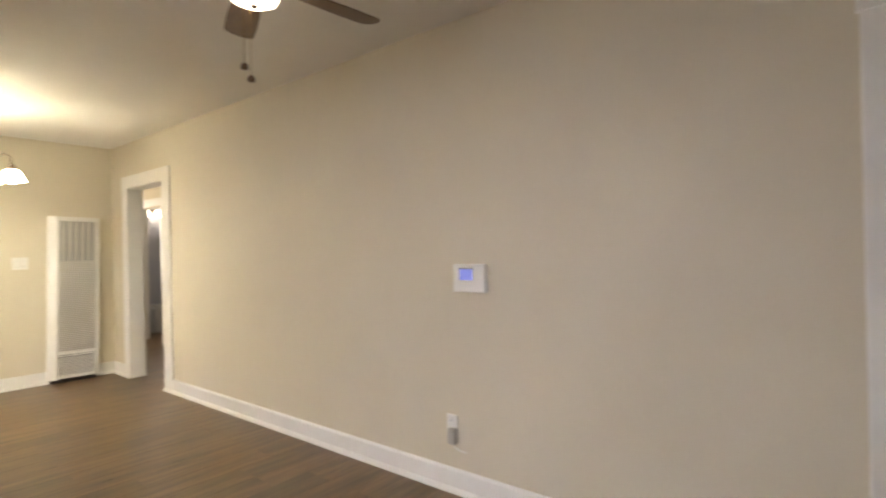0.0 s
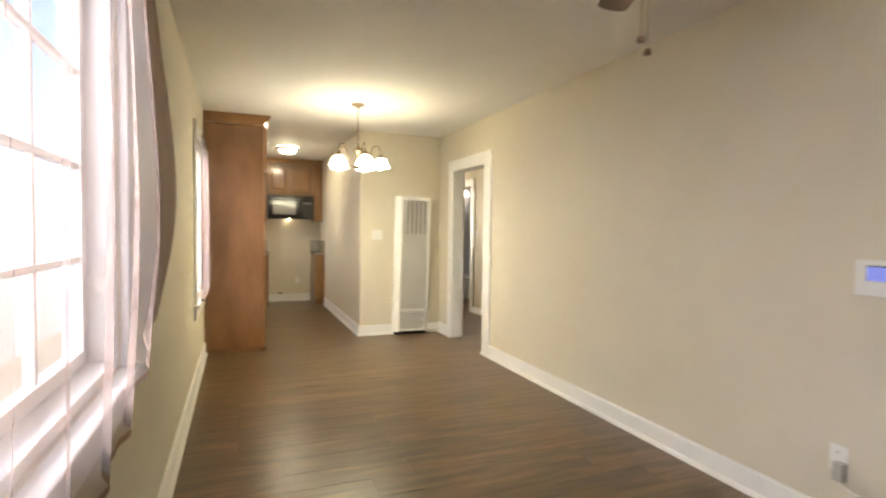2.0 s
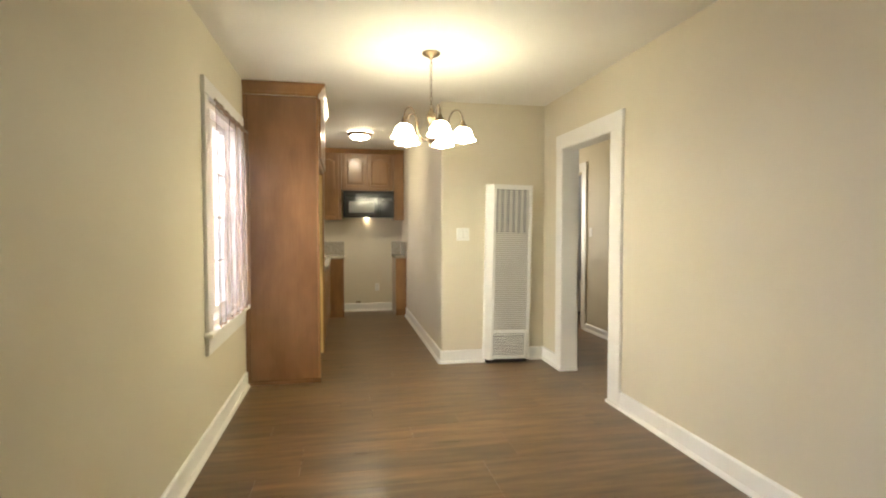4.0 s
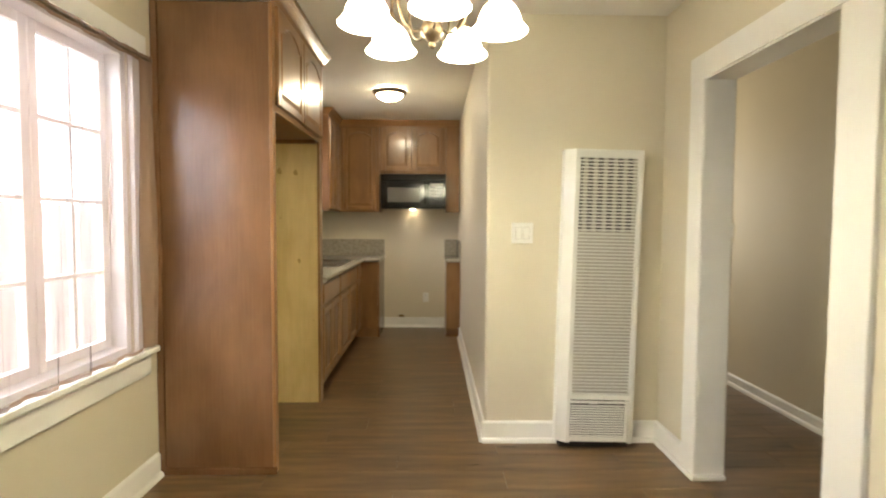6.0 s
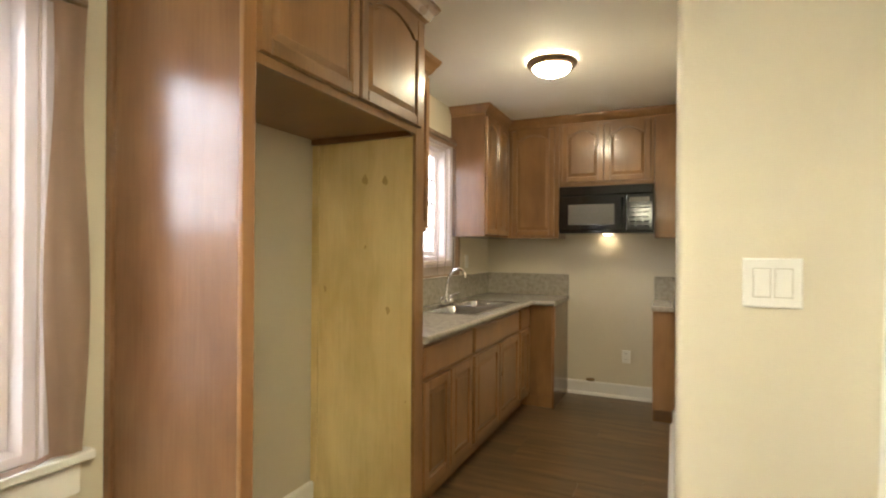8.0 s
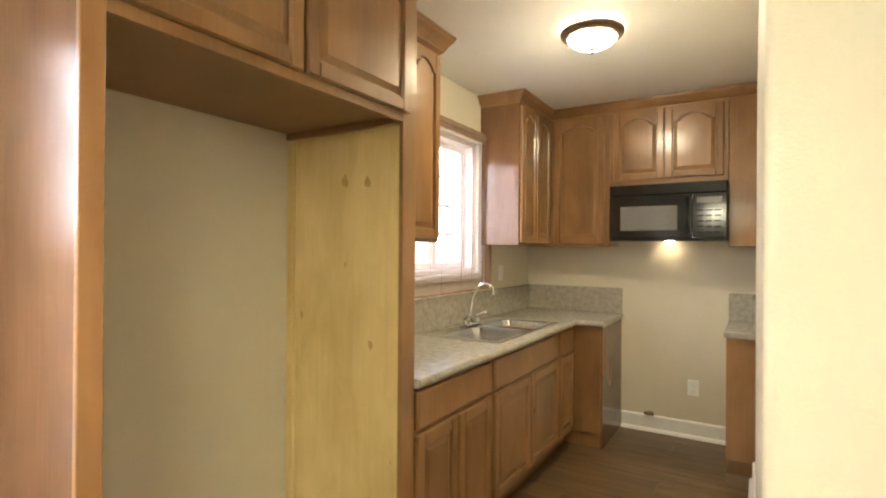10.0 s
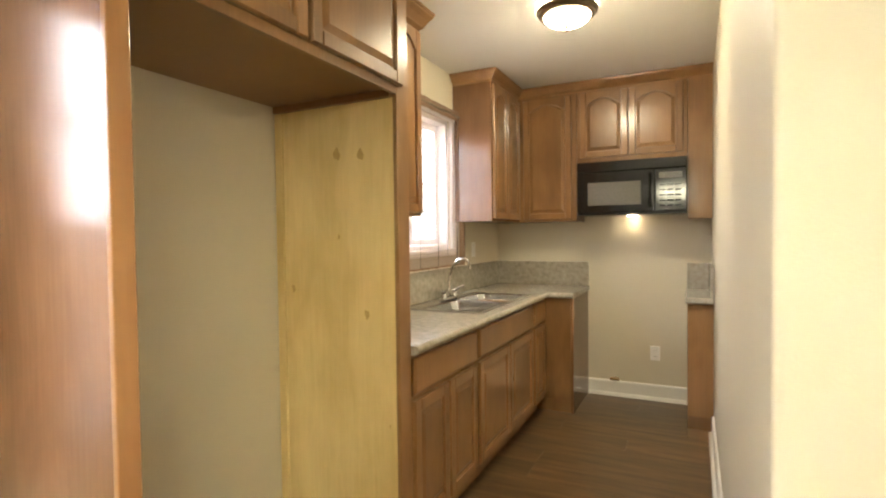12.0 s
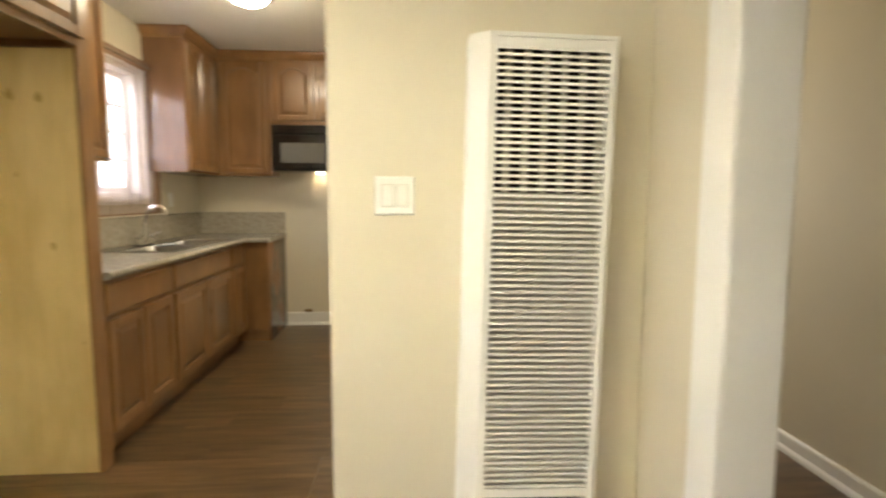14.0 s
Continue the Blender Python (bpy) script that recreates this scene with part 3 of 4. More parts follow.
# the refrigerator surround
fridge = thing("refrigerator_cabinet", 0.3, 6.9, 0, "tall stained maple refrigerator surround, empty, with an upper cabinet", "cabinet")
part("side_panel", bar(0.035, FX - 0.018, 6.392, 6.41, 0.0, 2.40, 0.002), PANEL_WOOD, fridge, "glossy reddish-brown veneered side panel")
part("scribe_strip", bar(0.002, 0.035, 6.378, 6.41, 0.0, 2.40, 0.004), PANEL_WOOD, fridge)
part("face_stile", bar(FX - 0.018, FX, 6.386, 6.434, 0.0, 2.40, 0.003), EDGE_WOOD, fridge, "golden brown solid edge")
part("base_strip", bar(0.002, FX + 0.004, 6.374, 6.3918, 0.0, 0.035, 0.004), PANEL_WOOD, fridge)
ply = part("plywood_panel", bar(0.0, FX - 0.018, 7.450, 7.468, 0.0, 1.86, 0.001), PLY, fridge, "bare pale birch plywood panel with knots")
part("side_panel", bar(0.0, FX - 0.018, 7.4682, 7.53, 0.0, 2.40, 0.001), PANEL_WOOD, fridge)
part("face_stile", bar(FX - 0.018, FX, 7.446, 7.532, 0.0, 2.40, 0.003), WOOD, fridge)
for ky, kz, kr in ((0.32, 1.335, 0.008), (0.315, 1.665, 0.019), (0.43, 1.655, 0.017), (0.45, 1.03, 0.014), (0.55, 0.60, 0.005), (0.08, 1.12, 0.012)):
    bm = bmesh.new()
    prism(bm, [(ky + kr * math.cos(a) * (0.8 + 0.2 * math.sin(2 * a + kz * 9)), kz + kr * math.sin(a) * (1.3 + 0.4 * math.cos(3 * a + kz * 5))) for a in [6.283 * k / 12 for k in range(12)]], -0.001, 0.0006, south(7.45))
    part("knot", bm, KNOT, ply)
part("wall_cleat", bar(0.002, 0.040, 7.436, 7.4495, 0.127, 1.856, 0.002), PLY, fridge, "bare pale wooden cleat")
part("upper_box", bar(0.002, FX - 0.018, 6.4102, 7.449, 1.885, 2.40, 0.001), WOOD_SHADE, fridge)
part("rail", bar(FX - 0.018, FX, 6.4342, 7.4458, 1.868, 1.918, 0.002), WOOD, fridge)
part("rail", bar(FX - 0.018, FX, 6.4342, 7.4458, 2.385, 2.42, 0.002), WOOD, fridge)
part("cleat", bar(0.004, FX - 0.02, 7.425, 7.4495, 1.858, 1.8845, 0.002), WOOD_SHADE, fridge)
cabinet_door(fridge, 6.432, 6.942, 1.90, 2.395, east(FX), 0.055)
cabinet_door(fridge, 6.958, 7.470, 1.90, 2.395, east(FX), 0.055)
crown(fridge, [(0.002, 6.38), (FX, 6.38), (FX, 7.53), (0.345, 7.53)], 2.40, CT, 0.06, [(0, -0.35), (1, -0.35), (1, 1), (0, 1)])

# wall cabinets
UX = 0.305
narrow = thing("wall_cabinet", 0.16, 7.85, 1.435, "narrow stained maple wall cabinet with an arched door", "cabinet", "kitchen wall cabinets")
part("cabinet_body", bar(0.002, UX, 7.534, 8.17, 1.435, 2.40, 0.003), WOOD, narrow)
cabinet_door(narrow, 7.55, 7.845, 1.455, 2.39, east(UX), 0.05)
cabinet_door(narrow, 7.855, 8.155, 1.455, 2.39, east(UX), 0.05)
crown(narrow, [(UX, 7.60), (UX, 8.17), (0.002, 8.17)], 2.385, CT, 0.065, [(1, 0), (1, 1), (0, 1)])

corner = thing("wall_cabinet", 0.16, 9.7, 1.435, "stained maple corner wall cabinet with arched doors", "cabinet", "kitchen wall cabinets")
part("cabinet_body", bar(0.002, UX, 9.235, YB - 0.002, 1.435, 2.445, 0.003), PANEL_WOOD, corner)
cabinet_door(corner, 9.25, 9.535, 1.455, 2.413, east(UX), 0.045)
cabinet_door(corner, 9.545, 9.835, 1.455, 2.413, east(UX), 0.045)
crown(corner, [(0.002, 9.235), (UX, 9.235), (UX, 9.86)], 2.428, CT, 0.055, [(0, -1), (1, -1), (1, 0)])

UY = 9.86
tall = thing("wall_cabinet", 0.55, 10.0, 1.435, "stained maple wall cabinet with one tall arched door", "cabinet", "kitchen wall cabinets")
part("cabinet_body", bar(UX + 0.002, 0.775, UY, YB - 0.002, 1.435, 2.445, 0.003), WOOD, tall)
cabinet_door(tall, 0.350, 0.735, 1.455, 2.413, south(UY), 0.045)
above = thing("wall_cabinet", 1.17, 10.0, 1.88, "short stained maple wall cabinet above the microwave", "cabinet", "kitchen wall cabinets")
part("cabinet_body", bar(0.777, 1.557, UY, YB - 0.002, 1.885, 2.445, 0.003), WOOD, above)
cabinet_door(above, 0.803, 1.154, 1.918, 2.418, south(UY), 0.05)
cabinet_door(above, 1.162, 1.530, 1.918, 2.418, south(UY), 0.05)
filler = thing("filler_cabinet", 1.64, 10.0, 1.435, "plain stained maple filler panel beside the microwave", "cabinet", "kitchen wall cabinets")
part("cabinet_body", bar(1.559, 1.718, UY - 0.004, YB - 0.002, 1.435, 2.445, 0.003), WOOD, filler)
crown(above, [(UX, UY), (1.718, UY)], 2.428, CT, 0.055, [(0, -1), (0, -1)])

# base cabinets
BX, TOE, BTOP = 0.585, 0.10, 0.862


def base_unit(y0, y1, fronts, label, hollow=False):
    root = thing("base_cabinet", 0.3, (y0 + y1) / 2, 0, label, "cabinet", "kitchen base cabinets")
    bm = bmesh.new()
    if hollow:
        box(bm, 0.004, BX - 0.02, y0, y1, TOE, 0.70)
        box(bm, BX - 0.02, BX, y0, y1, TOE, BTOP)
    else:
        box(bm, 0.004, BX, y0, y1, TOE, BTOP, 0.002)
    part("cabinet_body", bm, WOOD, root)
    part("toe_kick", bar(0.01, BX - 0.06, y0, y1, 0, TOE - 0.001, 0.001), WOOD, root, "dark recessed toe board")
    for kind, a, b, z0, z1 in fronts:
        if kind == "drawer":
            drawer_front(root, a, b, z0, z1, east(BX))
        else:
            cabinet_door(root, a, b, z0, z1, east(BX), 0.0, 0.05)
    return root


base_unit(7.534, 8.222, [("drawer", 7.556, 8.200, 0.695, 0.845), ("door", 7.556, 7.868, 0.135, 0.672), ("door", 7.884, 8.200, 0.135, 0.672)], "stained maple base cabinet with a drawer and two doors")
base_unit(8.224, 9.240, [("drawer", 8.248, 9.218, 0.695, 0.845), ("door", 8.248, 8.724, 0.135, 0.672), ("door", 8.740, 9.218, 0.135, 0.672)], "stained maple sink base cabinet with false drawer front", True)
base_unit(9.242, 9.578, [("drawer", 9.264, 9.545, 0.695, 0.845), ("door", 9.264, 9.545, 0.135, 0.672)], "slim stained maple base cabinet with a drawer and a door")
turn = thing("corner_base_cabinet", 0.7, 9.85, 0, "stained maple corner base cabinet with a plain glossy end panel", "cabinet", "kitchen base cabinets")
part("cabinet_body", bar(0.004, 0.784, 9.580, YB - 0.002, TOE, BTOP, 0.002), WOOD, turn)
part("end_panel", bar(0.785, 0.800, 9.580, YB - 0.002, 0.0, BTOP, 0.002), PANEL_WOOD, turn)
part("toe_kick", bar(0.52, 0.784, 9.60, 9.62, 0.0, TOE - 0.001, 0.001), WOOD, turn)
stub = thing("base_cabinet", 1.64, 9.87, 0, "narrow stained maple base cabinet filler against the wall", "cabinet", "kitchen base cabinets")
part("cabinet_body", bar(1.560, 1.718, 9.580, YB - 0.002, TOE, BTOP, 0.002), WOOD, stub)
part("toe_kick", bar(1.562, 1.718, 9.62, YB - 0.002, 0, TOE - 0.001, 0.001), WOOD, stub)

# worktops
SY0, SY1, SX0, SX1 = 8.40, 9.33, 0.100, 0.550
top = thing("worktop", 0.3, 8.8, 0.863, "speckled grey-beige laminate worktop with backsplash", "worktop")
bm = bmesh.new()
box(bm, 0.002, 0.617, 7.534, SY0, 0.863, 0.902)
box(bm, 0.002, SX0, SY0, SY1, 0.863, 0.902)
box(bm, SX1, 0.617, SY0, SY1, 0.863, 0.902)
box(bm, 0.002, 0.617, SY1, 9.552, 0.863, 0.902)
box(bm, 0.002, 0.812, 9.552, YB - 0.002, 0.863, 0.902)
part("counter", bm, GRANITE, top)
bm = bmesh.new()
tube(bm, [(0.613, 7.536, 0.883), (0.613, 9.549, 0.883)], 0.0193, 14)
tube(bm, [(0.613, 9.556, 0.883), (0.810, 9.556, 0.883)], 0.0193, 14)
part("rolled_edge", bm, GRANITE, top, smooth=True)
part("backsplash", bar(0.002, 0.022, 7.534, YB - 0.024, 0.9022, 1.102, 0.004), GRANITE, top)
part("backsplash", bar(0.002, 0.806, YB - 0.023, YB - 0.002, 0.9022, 1.102, 0.004), GRANITE, top)
top2 = thing("worktop", 1.64, 9.87, 0.863, "short piece of speckled grey-beige laminate worktop with backsplash", "worktop")
part("counter", bar(1.548, 1.718, 9.545, YB - 0.002, 0.863, 0.902, 0.008), GRANITE, top2)
part("backsplash", bar(1.552, 1.697, YB - 0.023, YB - 0.002, 0.9022, 1.102, 0.004), GRANITE, top2)
part("backsplash", bar(1.6975, 1.7185, 9.56, YB - 0.024, 0.9022, 1.102, 0.004), GRANITE, top2)


# ---- sink and tap ----
def rounded(x0, x1, y0, y1, r, n=5):
    pts = []
    for cx, cy, a0 in ((x1 - r, y1 - r, 0), (x0 + r, y1 - r, 90), (x0 + r, y0 + r, 180), (x1 - r, y0 + r, 270)):
        for k in range(n + 1):
            a = radians(a0 + 90 * k / n)
            pts.append((cx + r * math.cos(a), cy + r * math.sin(a)))
    return pts


sink = thing("kitchen_sink", 0.33, 8.73, 0.90, "stainless steel double-bowl kitchen sink set in the worktop", "sink")
bowls = [(0.165, 0.530, 8.43, 8.845), (0.165, 0.530, 8.885, 9.30)]
for b in bowls:
    bm = bmesh.new()
    rings = [(0.0, 0.9066), (0.006, 0.902), (0.012, 0.86), (0.022, 0.75), (0.045, 0.738)]
    rows = []
    for inset, z in rings:
        rows.append([bm.verts.new((px, py, z)) for px, py in rounded(b[0] + inset, b[1] - inset, b[2] + inset, b[3] - inset, 0.06)])
    for p, q in zip(rows, rows[1:]):
        for k in range(len(p)):
            bm.faces.new((p[k], p[(k + 1) % len(p)], q[(k + 1) % len(q)], q[k]))
    bm.faces.new(rows[-1])
    bowl = part("bowl", bm, STEEL, sink, smooth=True)
    bm = bmesh.new()
    lathe(bm, [(0.04, 0.7385), (0.04, 0.741), (0.03, 0.7415), (0.026, 0.7395), (0.0, 0.7395)], (b[0] + b[1]) / 2, (b[2] + b[3]) / 2, 20)
    part("drain", bm, CHROME, bowl, smooth=True)
bm = bmesh.new()
for x0, x1, y0, y1 in ((0.075, 0.166, 8.385, 9.345), (0.529, 0.566, 8.385, 9.345), (0.166, 0.529, 8.385, 8.431), (0.166, 0.529, 8.844, 8.886), (0.166, 0.529, 9.299, 9.345)):
    box(bm, x0, x1, y0, y1, 0.9022, 0.9068)
part("rim", bm, STEEL, sink)
tap = thing("tap", 0.13, 8.87, 0.907, "chrome gooseneck kitchen tap with two lever handles", "tap")
part("base_plate", bar(0.105, 0.155, 8.76, 8.98, 0.907, 0.925, 0.008), CHROME, tap, smooth=True)
bm = bmesh.new()
tube(bm, eased([(0.13, 8.87, 0.92), (0.13, 8.87, 1.02), (0.137, 8.87, 1.08), (0.158, 8.87, 1.13), (0.19, 8.87, 1.165), (0.225, 8.87, 1.18), (0.258, 8.87, 1.172), (0.275, 8.87, 1.15), (0.28, 8.87, 1.115)]), 0.0115, 14)
part("spout", bm, CHROME, tap, smooth=True)
for yy in (8.785, 8.955):
    bm = bmesh.new()
    lathe(bm, [(0.02, 0.922), (0.02, 0.935), (0.014, 0.95), (0.018, 0.965), (0.012, 0.975), (0.0, 0.976)], 0.13, yy, 18)
    tube(bm, [(0.13, yy, 0.965), (0.16, yy + (yy - 8.87) * 0.25, 0.982), (0.185, yy + (yy - 8.87) * 0.4, 0.99)], 0.007)
    part("handle", bm, CHROME, tap, smooth=True)

# ---- microwave ----
MY = 9.742
mw = thing("microwave_oven", 1.178, 9.95, 1.468, "black over-the-range microwave oven with a grey window", "microwave")
part("housing", bar(0.799, 1.556, MY + 0.03, YB - 0.004, 1.472, 1.872, 0.004), BLACK, mw)
part("vent_grille", bar(0.800, 1.555, MY + 0.002, MY + 0.029, 1.795, 1.870, 0.006), BLACK, mw)
dr = part("door", bar(0.800, 1.345, MY, MY + 0.029, 1.490, 1.792, 0.006), BLACK, mw)
part("window", bar(0.880, 1.255, MY - 0.003, MY - 0.0005, 1.545, 1.715, 0.001), BLACK_GLASS, dr, "grey glass door window")
bm = bmesh.new()
tube(bm, [(1.315, MY - 0.002, 1.53), (1.315, MY - 0.03, 1.545), (1.315, MY - 0.03, 1.745), (1.315, MY - 0.002, 1.76)], 0.011, 12)
part("handle", bm, BLACK, dr, smooth=True)
cp = part("control_panel", bar(1.347, 1.555, MY, MY + 0.029, 1.490, 1.792, 0.006), BLACK, mw)
part("display", bar(1.375, 1.525, MY - 0.0025, MY - 0.0003, 1.725, 1.765, 0.0), BLACK_GLASS, cp)
for r_ in range(5):
    for c_ in range(3):
        part("key", bar(1.378 + 0.052 * c_, 1.414 + 0.052 * c_, MY - 0.0018, MY - 0.0003, 1.525 + 0.037 * r_, 1.533 + 0.037 * r_, 0.0), GREY_PRINT, cp)
part("bottom_trim", bar(0.802, 1.553, MY + 0.003, MY + 0.029, 1.470, 1.488, 0.004), BLACK, mw)
part("lamp_lens", bar(1.13, 1.19, 10.09, 10.125, 1.4680, 1.4716, 0.0), HOOD_GLASS, mw, "lit amber task lamp")

# ---- wall furnace ----
HX0, HX1, HY, HZ0, HZ1 = 2.160, 2.602, 6.665, 0.035, 1.712
furnace = thing("wall_furnace", 2.38, 6.72, 0.03, "tall white enamel gas wall furnace with a louvred grille", "heater")
bm = bmesh.new()
GX0, GX1, GZ0, GZ1 = 2.234, 2.573, 0.318, 1.684
prof = [(HX0, 6.779), (HX0, HY + 0.045), (HX0 + 0.052, HY), (GX0, HY), (GX0, HY + 0.03), (HX0 + 0.012, HY + 0.06), (HX0 + 0.012, 6.779)]
prism(bm, prof, HZ0, HZ1 - 0.001, lambda u, v, d: (u, v, d))
prof = [(HX1, 6.779), (HX1, HY + 0.008), (HX1 - 0.008, HY), (GX1, HY), (GX1, HY + 0.03), (HX1 - 0.012, HY + 0.03), (HX1 - 0.012, 6.779)]
prism(bm, prof, HZ0, HZ1 - 0.001, lambda u, v, d: (u, v, d))
box(bm, GX0, GX1, HY, HY + 0.03, GZ1, HZ1 - 0.002)
box(bm, GX0, GX1, HY, HY + 0.03, HZ0 + 0.255, GZ0)
part("case", bm, ENAMEL, furnace)
bm = bmesh.new()
prism(bm, [(HX0, 6.779), (HX0, HY + 0.045), (HX0 + 0.052, HY - 0.001), (HX1 - 0.006, HY - 0.001), (HX1, HY + 0.006), (HX1, 6.779)], HZ1 - 0.001, HZ1 + 0.012, lambda u, v, d: (u, v, d))
part("cap", bm, ENAMEL, furnace)
# The shade behind the slats is put into this panel's colour.
part("back_panel", bar(HX0 + 0.02, HX1 - 0.02, 6.755, 6.7785, HZ0, HZ1 - 0.004, 0), RECESS_SHADE, furnace, "dull metal inside, darkened for the shade behind the slats")
grille = part("grille", bar(GX0 - 0.001, GX0 + 0.004, HY + 0.001, HY + 0.012, GZ0, GZ1, 0), ENAMEL, furnace)
slat_bm = bmesh.new()
prism(slat_bm, [(0.0, 0.0), (0.002, -0.0005), (0.011, 0.0035), (0.0105, 0.0055), (0.0, 0.0082)], 0, GX1 - GX0, lambda u, v, d: (d, u, v))
slat_me = mesh_of("slat", slat_bm, ENAMEL)
N_SLAT = 70
for k in range(N_SLAT):
    s = new("slat", slat_me)
    s.parent = grille
    s.location = Vector((GX0, HY + 0.002, GZ0 + 0.004 + (GZ1 - GZ0 - 0.012) * k / (N_SLAT - 1))) - ORIGIN[grille]
for k in range(6):
    xx = GX0 + (GX1 - GX0) * (k + 0.72) / 6
    part("rib", bar(xx - 0.012, xx + 0.012, HY + 0.0165, HY + 0.0185, GZ0, GZ1, 0), LINER, grille)
bm = bmesh.new()
prism(bm, [(HY + 0.026, GZ0), (HY + 0.030, GZ0), (HY + 0.084, 1.26), (HY + 0.080, 1.26)], GX0 - 0.01, GX1 + 0.008, lambda u, v, d: (d, u, v))
part("liner", bm, LINER, grille, "dusty beige sloping liner behind the slats")
low = part("access_panel", bar(HX0 + 0.045, HX1 - 0.038, HY - 0.012, HY - 0.0005, HZ0 + 0.012, HZ0 + 0.250, 0.004), ENAMEL, furnace)
LX0, LX1 = HX0 + 0.068, HX1 - 0.058
for k in range(13):
    z = HZ0 + 0.045 + 0.0145 * k
    part("louvre", bar(LX0, LX1, HY - 0.0165, HY - 0.0118, z, z + 0.0085, 0.001), ENAMEL, low)
# Thin dark sheet drawing the shade between the louvres.
part("louvre_slot", bar(LX0, LX1, HY - 0.0135, HY - 0.0119, HZ0 + 0.043, HZ0 + 0.238, 0), RECESS_SHADE, low)
part("pull", bar(2.335, 2.385, HY - 0.022, HY - 0.012, HZ0 + 0.236, HZ0 + 0.248, 0.003), PLASTIC, low)
# Near-black block stands in for the shadow gap below the case.
part("recessed_foot", bar(HX0 + 0.02, HX1 - 0.02, HY + 0.03, 6.754, 0.0, HZ0 - 0.0005, 0), DARK, furnace, "dark block standing in for the shade under the furnace")


furnace.location.x -= 0.035
furnace.rotation_euler.y = radians(1.2)


# ---- switches, outlets, thermostat ----
def plate(root, place, u0, u1, z0, z1):
    bm = bmesh.new()
    prism(bm, [(u0, z0), (u1, z0), (u1, z1), (u0, z1)], 0.0, 0.003, place)
    prism(bm, [(u0, z0), (u1, z0), (u1, z1), (u0, z1)], 0.003, 0.0065, place, grow=-0.004)
    return part("cover_plate", bm, PLASTIC, root)


sw = thing("light_switch", 1.93, 6.777, 1.187, "white double rocker light switch on the wall", "light switch")
plate(sw, south(6.7795), 1.868, 1.995, 1.187, 1.309)
for a in (1.892, 1.938):
    rk = part("rocker", prism(bmesh.new(), [(a, 1.214), (a + 0.034, 1.214), (a + 0.034, 1.282), (a, 1.282)], 0.0062, 0.0105, south(6.7795), grow=-0.0015), PLASTIC, sw)
    # Thin grey sheet draws the shaded gap round the rocker.
    part("rocker_gap", prism(bmesh.new(), [(a - 0.0025, 1.2115), (a + 0.0365, 1.2115), (a + 0.0365, 1.2845), (a - 0.0025, 1.2845)], 0.0058, 0.0068, south(6.7795)), SWITCH_GAP, rk)


def outlet(place, u, z, root_at, label):
    root = thing("wall_outlet", *root_at, label, "outlet", "wall outlets")
    plate(root, place, u - 0.036, u + 0.036, z - 0.058, z + 0.058)
    for dz in (-0.026, 0.026):
        sock = part("socket", prism(bmesh.new(), [(u + 0.017 * math.cos(q), z + dz + 0.016 * math.sin(q)) for q in [6.283 * k / 14 for k in range(14)]], 0.006, 0.0085, place), PLASTIC, root)
        for du in (-0.006, 0.006):
            part("slot", prism(bmesh.new(), [(u + du - 0.001, z + dz - 0.004), (u + du + 0.001, z + dz - 0.004), (u + du + 0.001, z + dz + 0.006), (u + du - 0.001, z + dz + 0.006)], 0.0084, 0.0088, place), DARK, sock)
    return root


west_face = lambda w: (lambda u, v, d: (w - d, u, v))
outlet(south(YB - 0.0005), 1.32, 0.375, (1.32, YB - 0.004, 0.317), "white wall outlet low on the kitchen wall")
outlet(east(0.0005), 9.60, 1.22, (0.004, 9.60, 1.162), "white wall outlet above the worktop")
outlet(west_face(2.7595), 1.965, 0.352, (2.756, 1.965, 0.294), "white wall outlet above the baseboard")
plug = thing("plug_in_adapter", 2.735, 1.945, 0.265, "grey plug-in adapter in the wall outlet", "adapter")
part("adapter_body", bar(2.715, 2.7535, 1.925, 1.968, 0.262, 0.345, 0.006), GREYGREEN, plug)
bm = bmesh.new()
tube(bm, [(2.735, 1.945, 0.265), (2.735, 1.93, 0.245), (2.74, 1.90, 0.232), (2.748, 1.87, 0.228)], 0.003, 8)
part("cord", bm, PLASTIC, plug, smooth=True)
hs = thing("light_switch", 3.845, 7.93, 1.2, "white light switch on the hall wall", "light switch")
plate(hs, west_face(3.8495), 7.89, 7.965, 1.20, 1.315)
part("toggle", prism(bmesh.new(), [(7.922, 1.245), (7.933, 1.245), (7.933, 1.27), (7.922, 1.27)], 0.006, 0.016, west_face(3.8495)), PLASTIC, hs)

th = thing("thermostat", 2.745, 1.817, 1.073, "white thermostat with a lit blue display", "thermostat")
body = part("thermostat_body", bar(2.728, 2.7595, 1.716, 1.918, 1.073, 1.219, 0.006), PLASTIC, th)
part("display", bar(2.7265, 2.7282, 1.790, 1.872, 1.135, 1.192, 0.0), SCREEN, body, "glowing blue display")
part("display_bezel", bar(2.7268, 2.7284, 1.782, 1.880, 1.193, 1.197, 0.0), GREY_PRINT, body)
for k in range(3):
    part("button", bar(2.7255, 2.7282, 1.742 + 0.0, 1.764, 1.10 + 0.026 * k, 1.113 + 0.026 * k, 0.001), TRIM, body)

# gas stub below the range space
gas = thing("gas_stub", 1.02, 10.15, 0.14, "small brass gas valve stub on the baseboard", "gas valve")
bm = bmesh.new()
tube(bm, [(1.02, YB - 0.002, 0.152), (1.02, YB - 0.06, 0.152)], 0.010)
part("pipe", bm, BRASS, gas, smooth=True)
bm = bmesh.new()
tube(bm, [(0.985, YB - 0.062, 0.152), (1.055, YB - 0.062, 0.152)], 0.015, 12)
part("valve", bm, BRASS, gas, smooth=True)

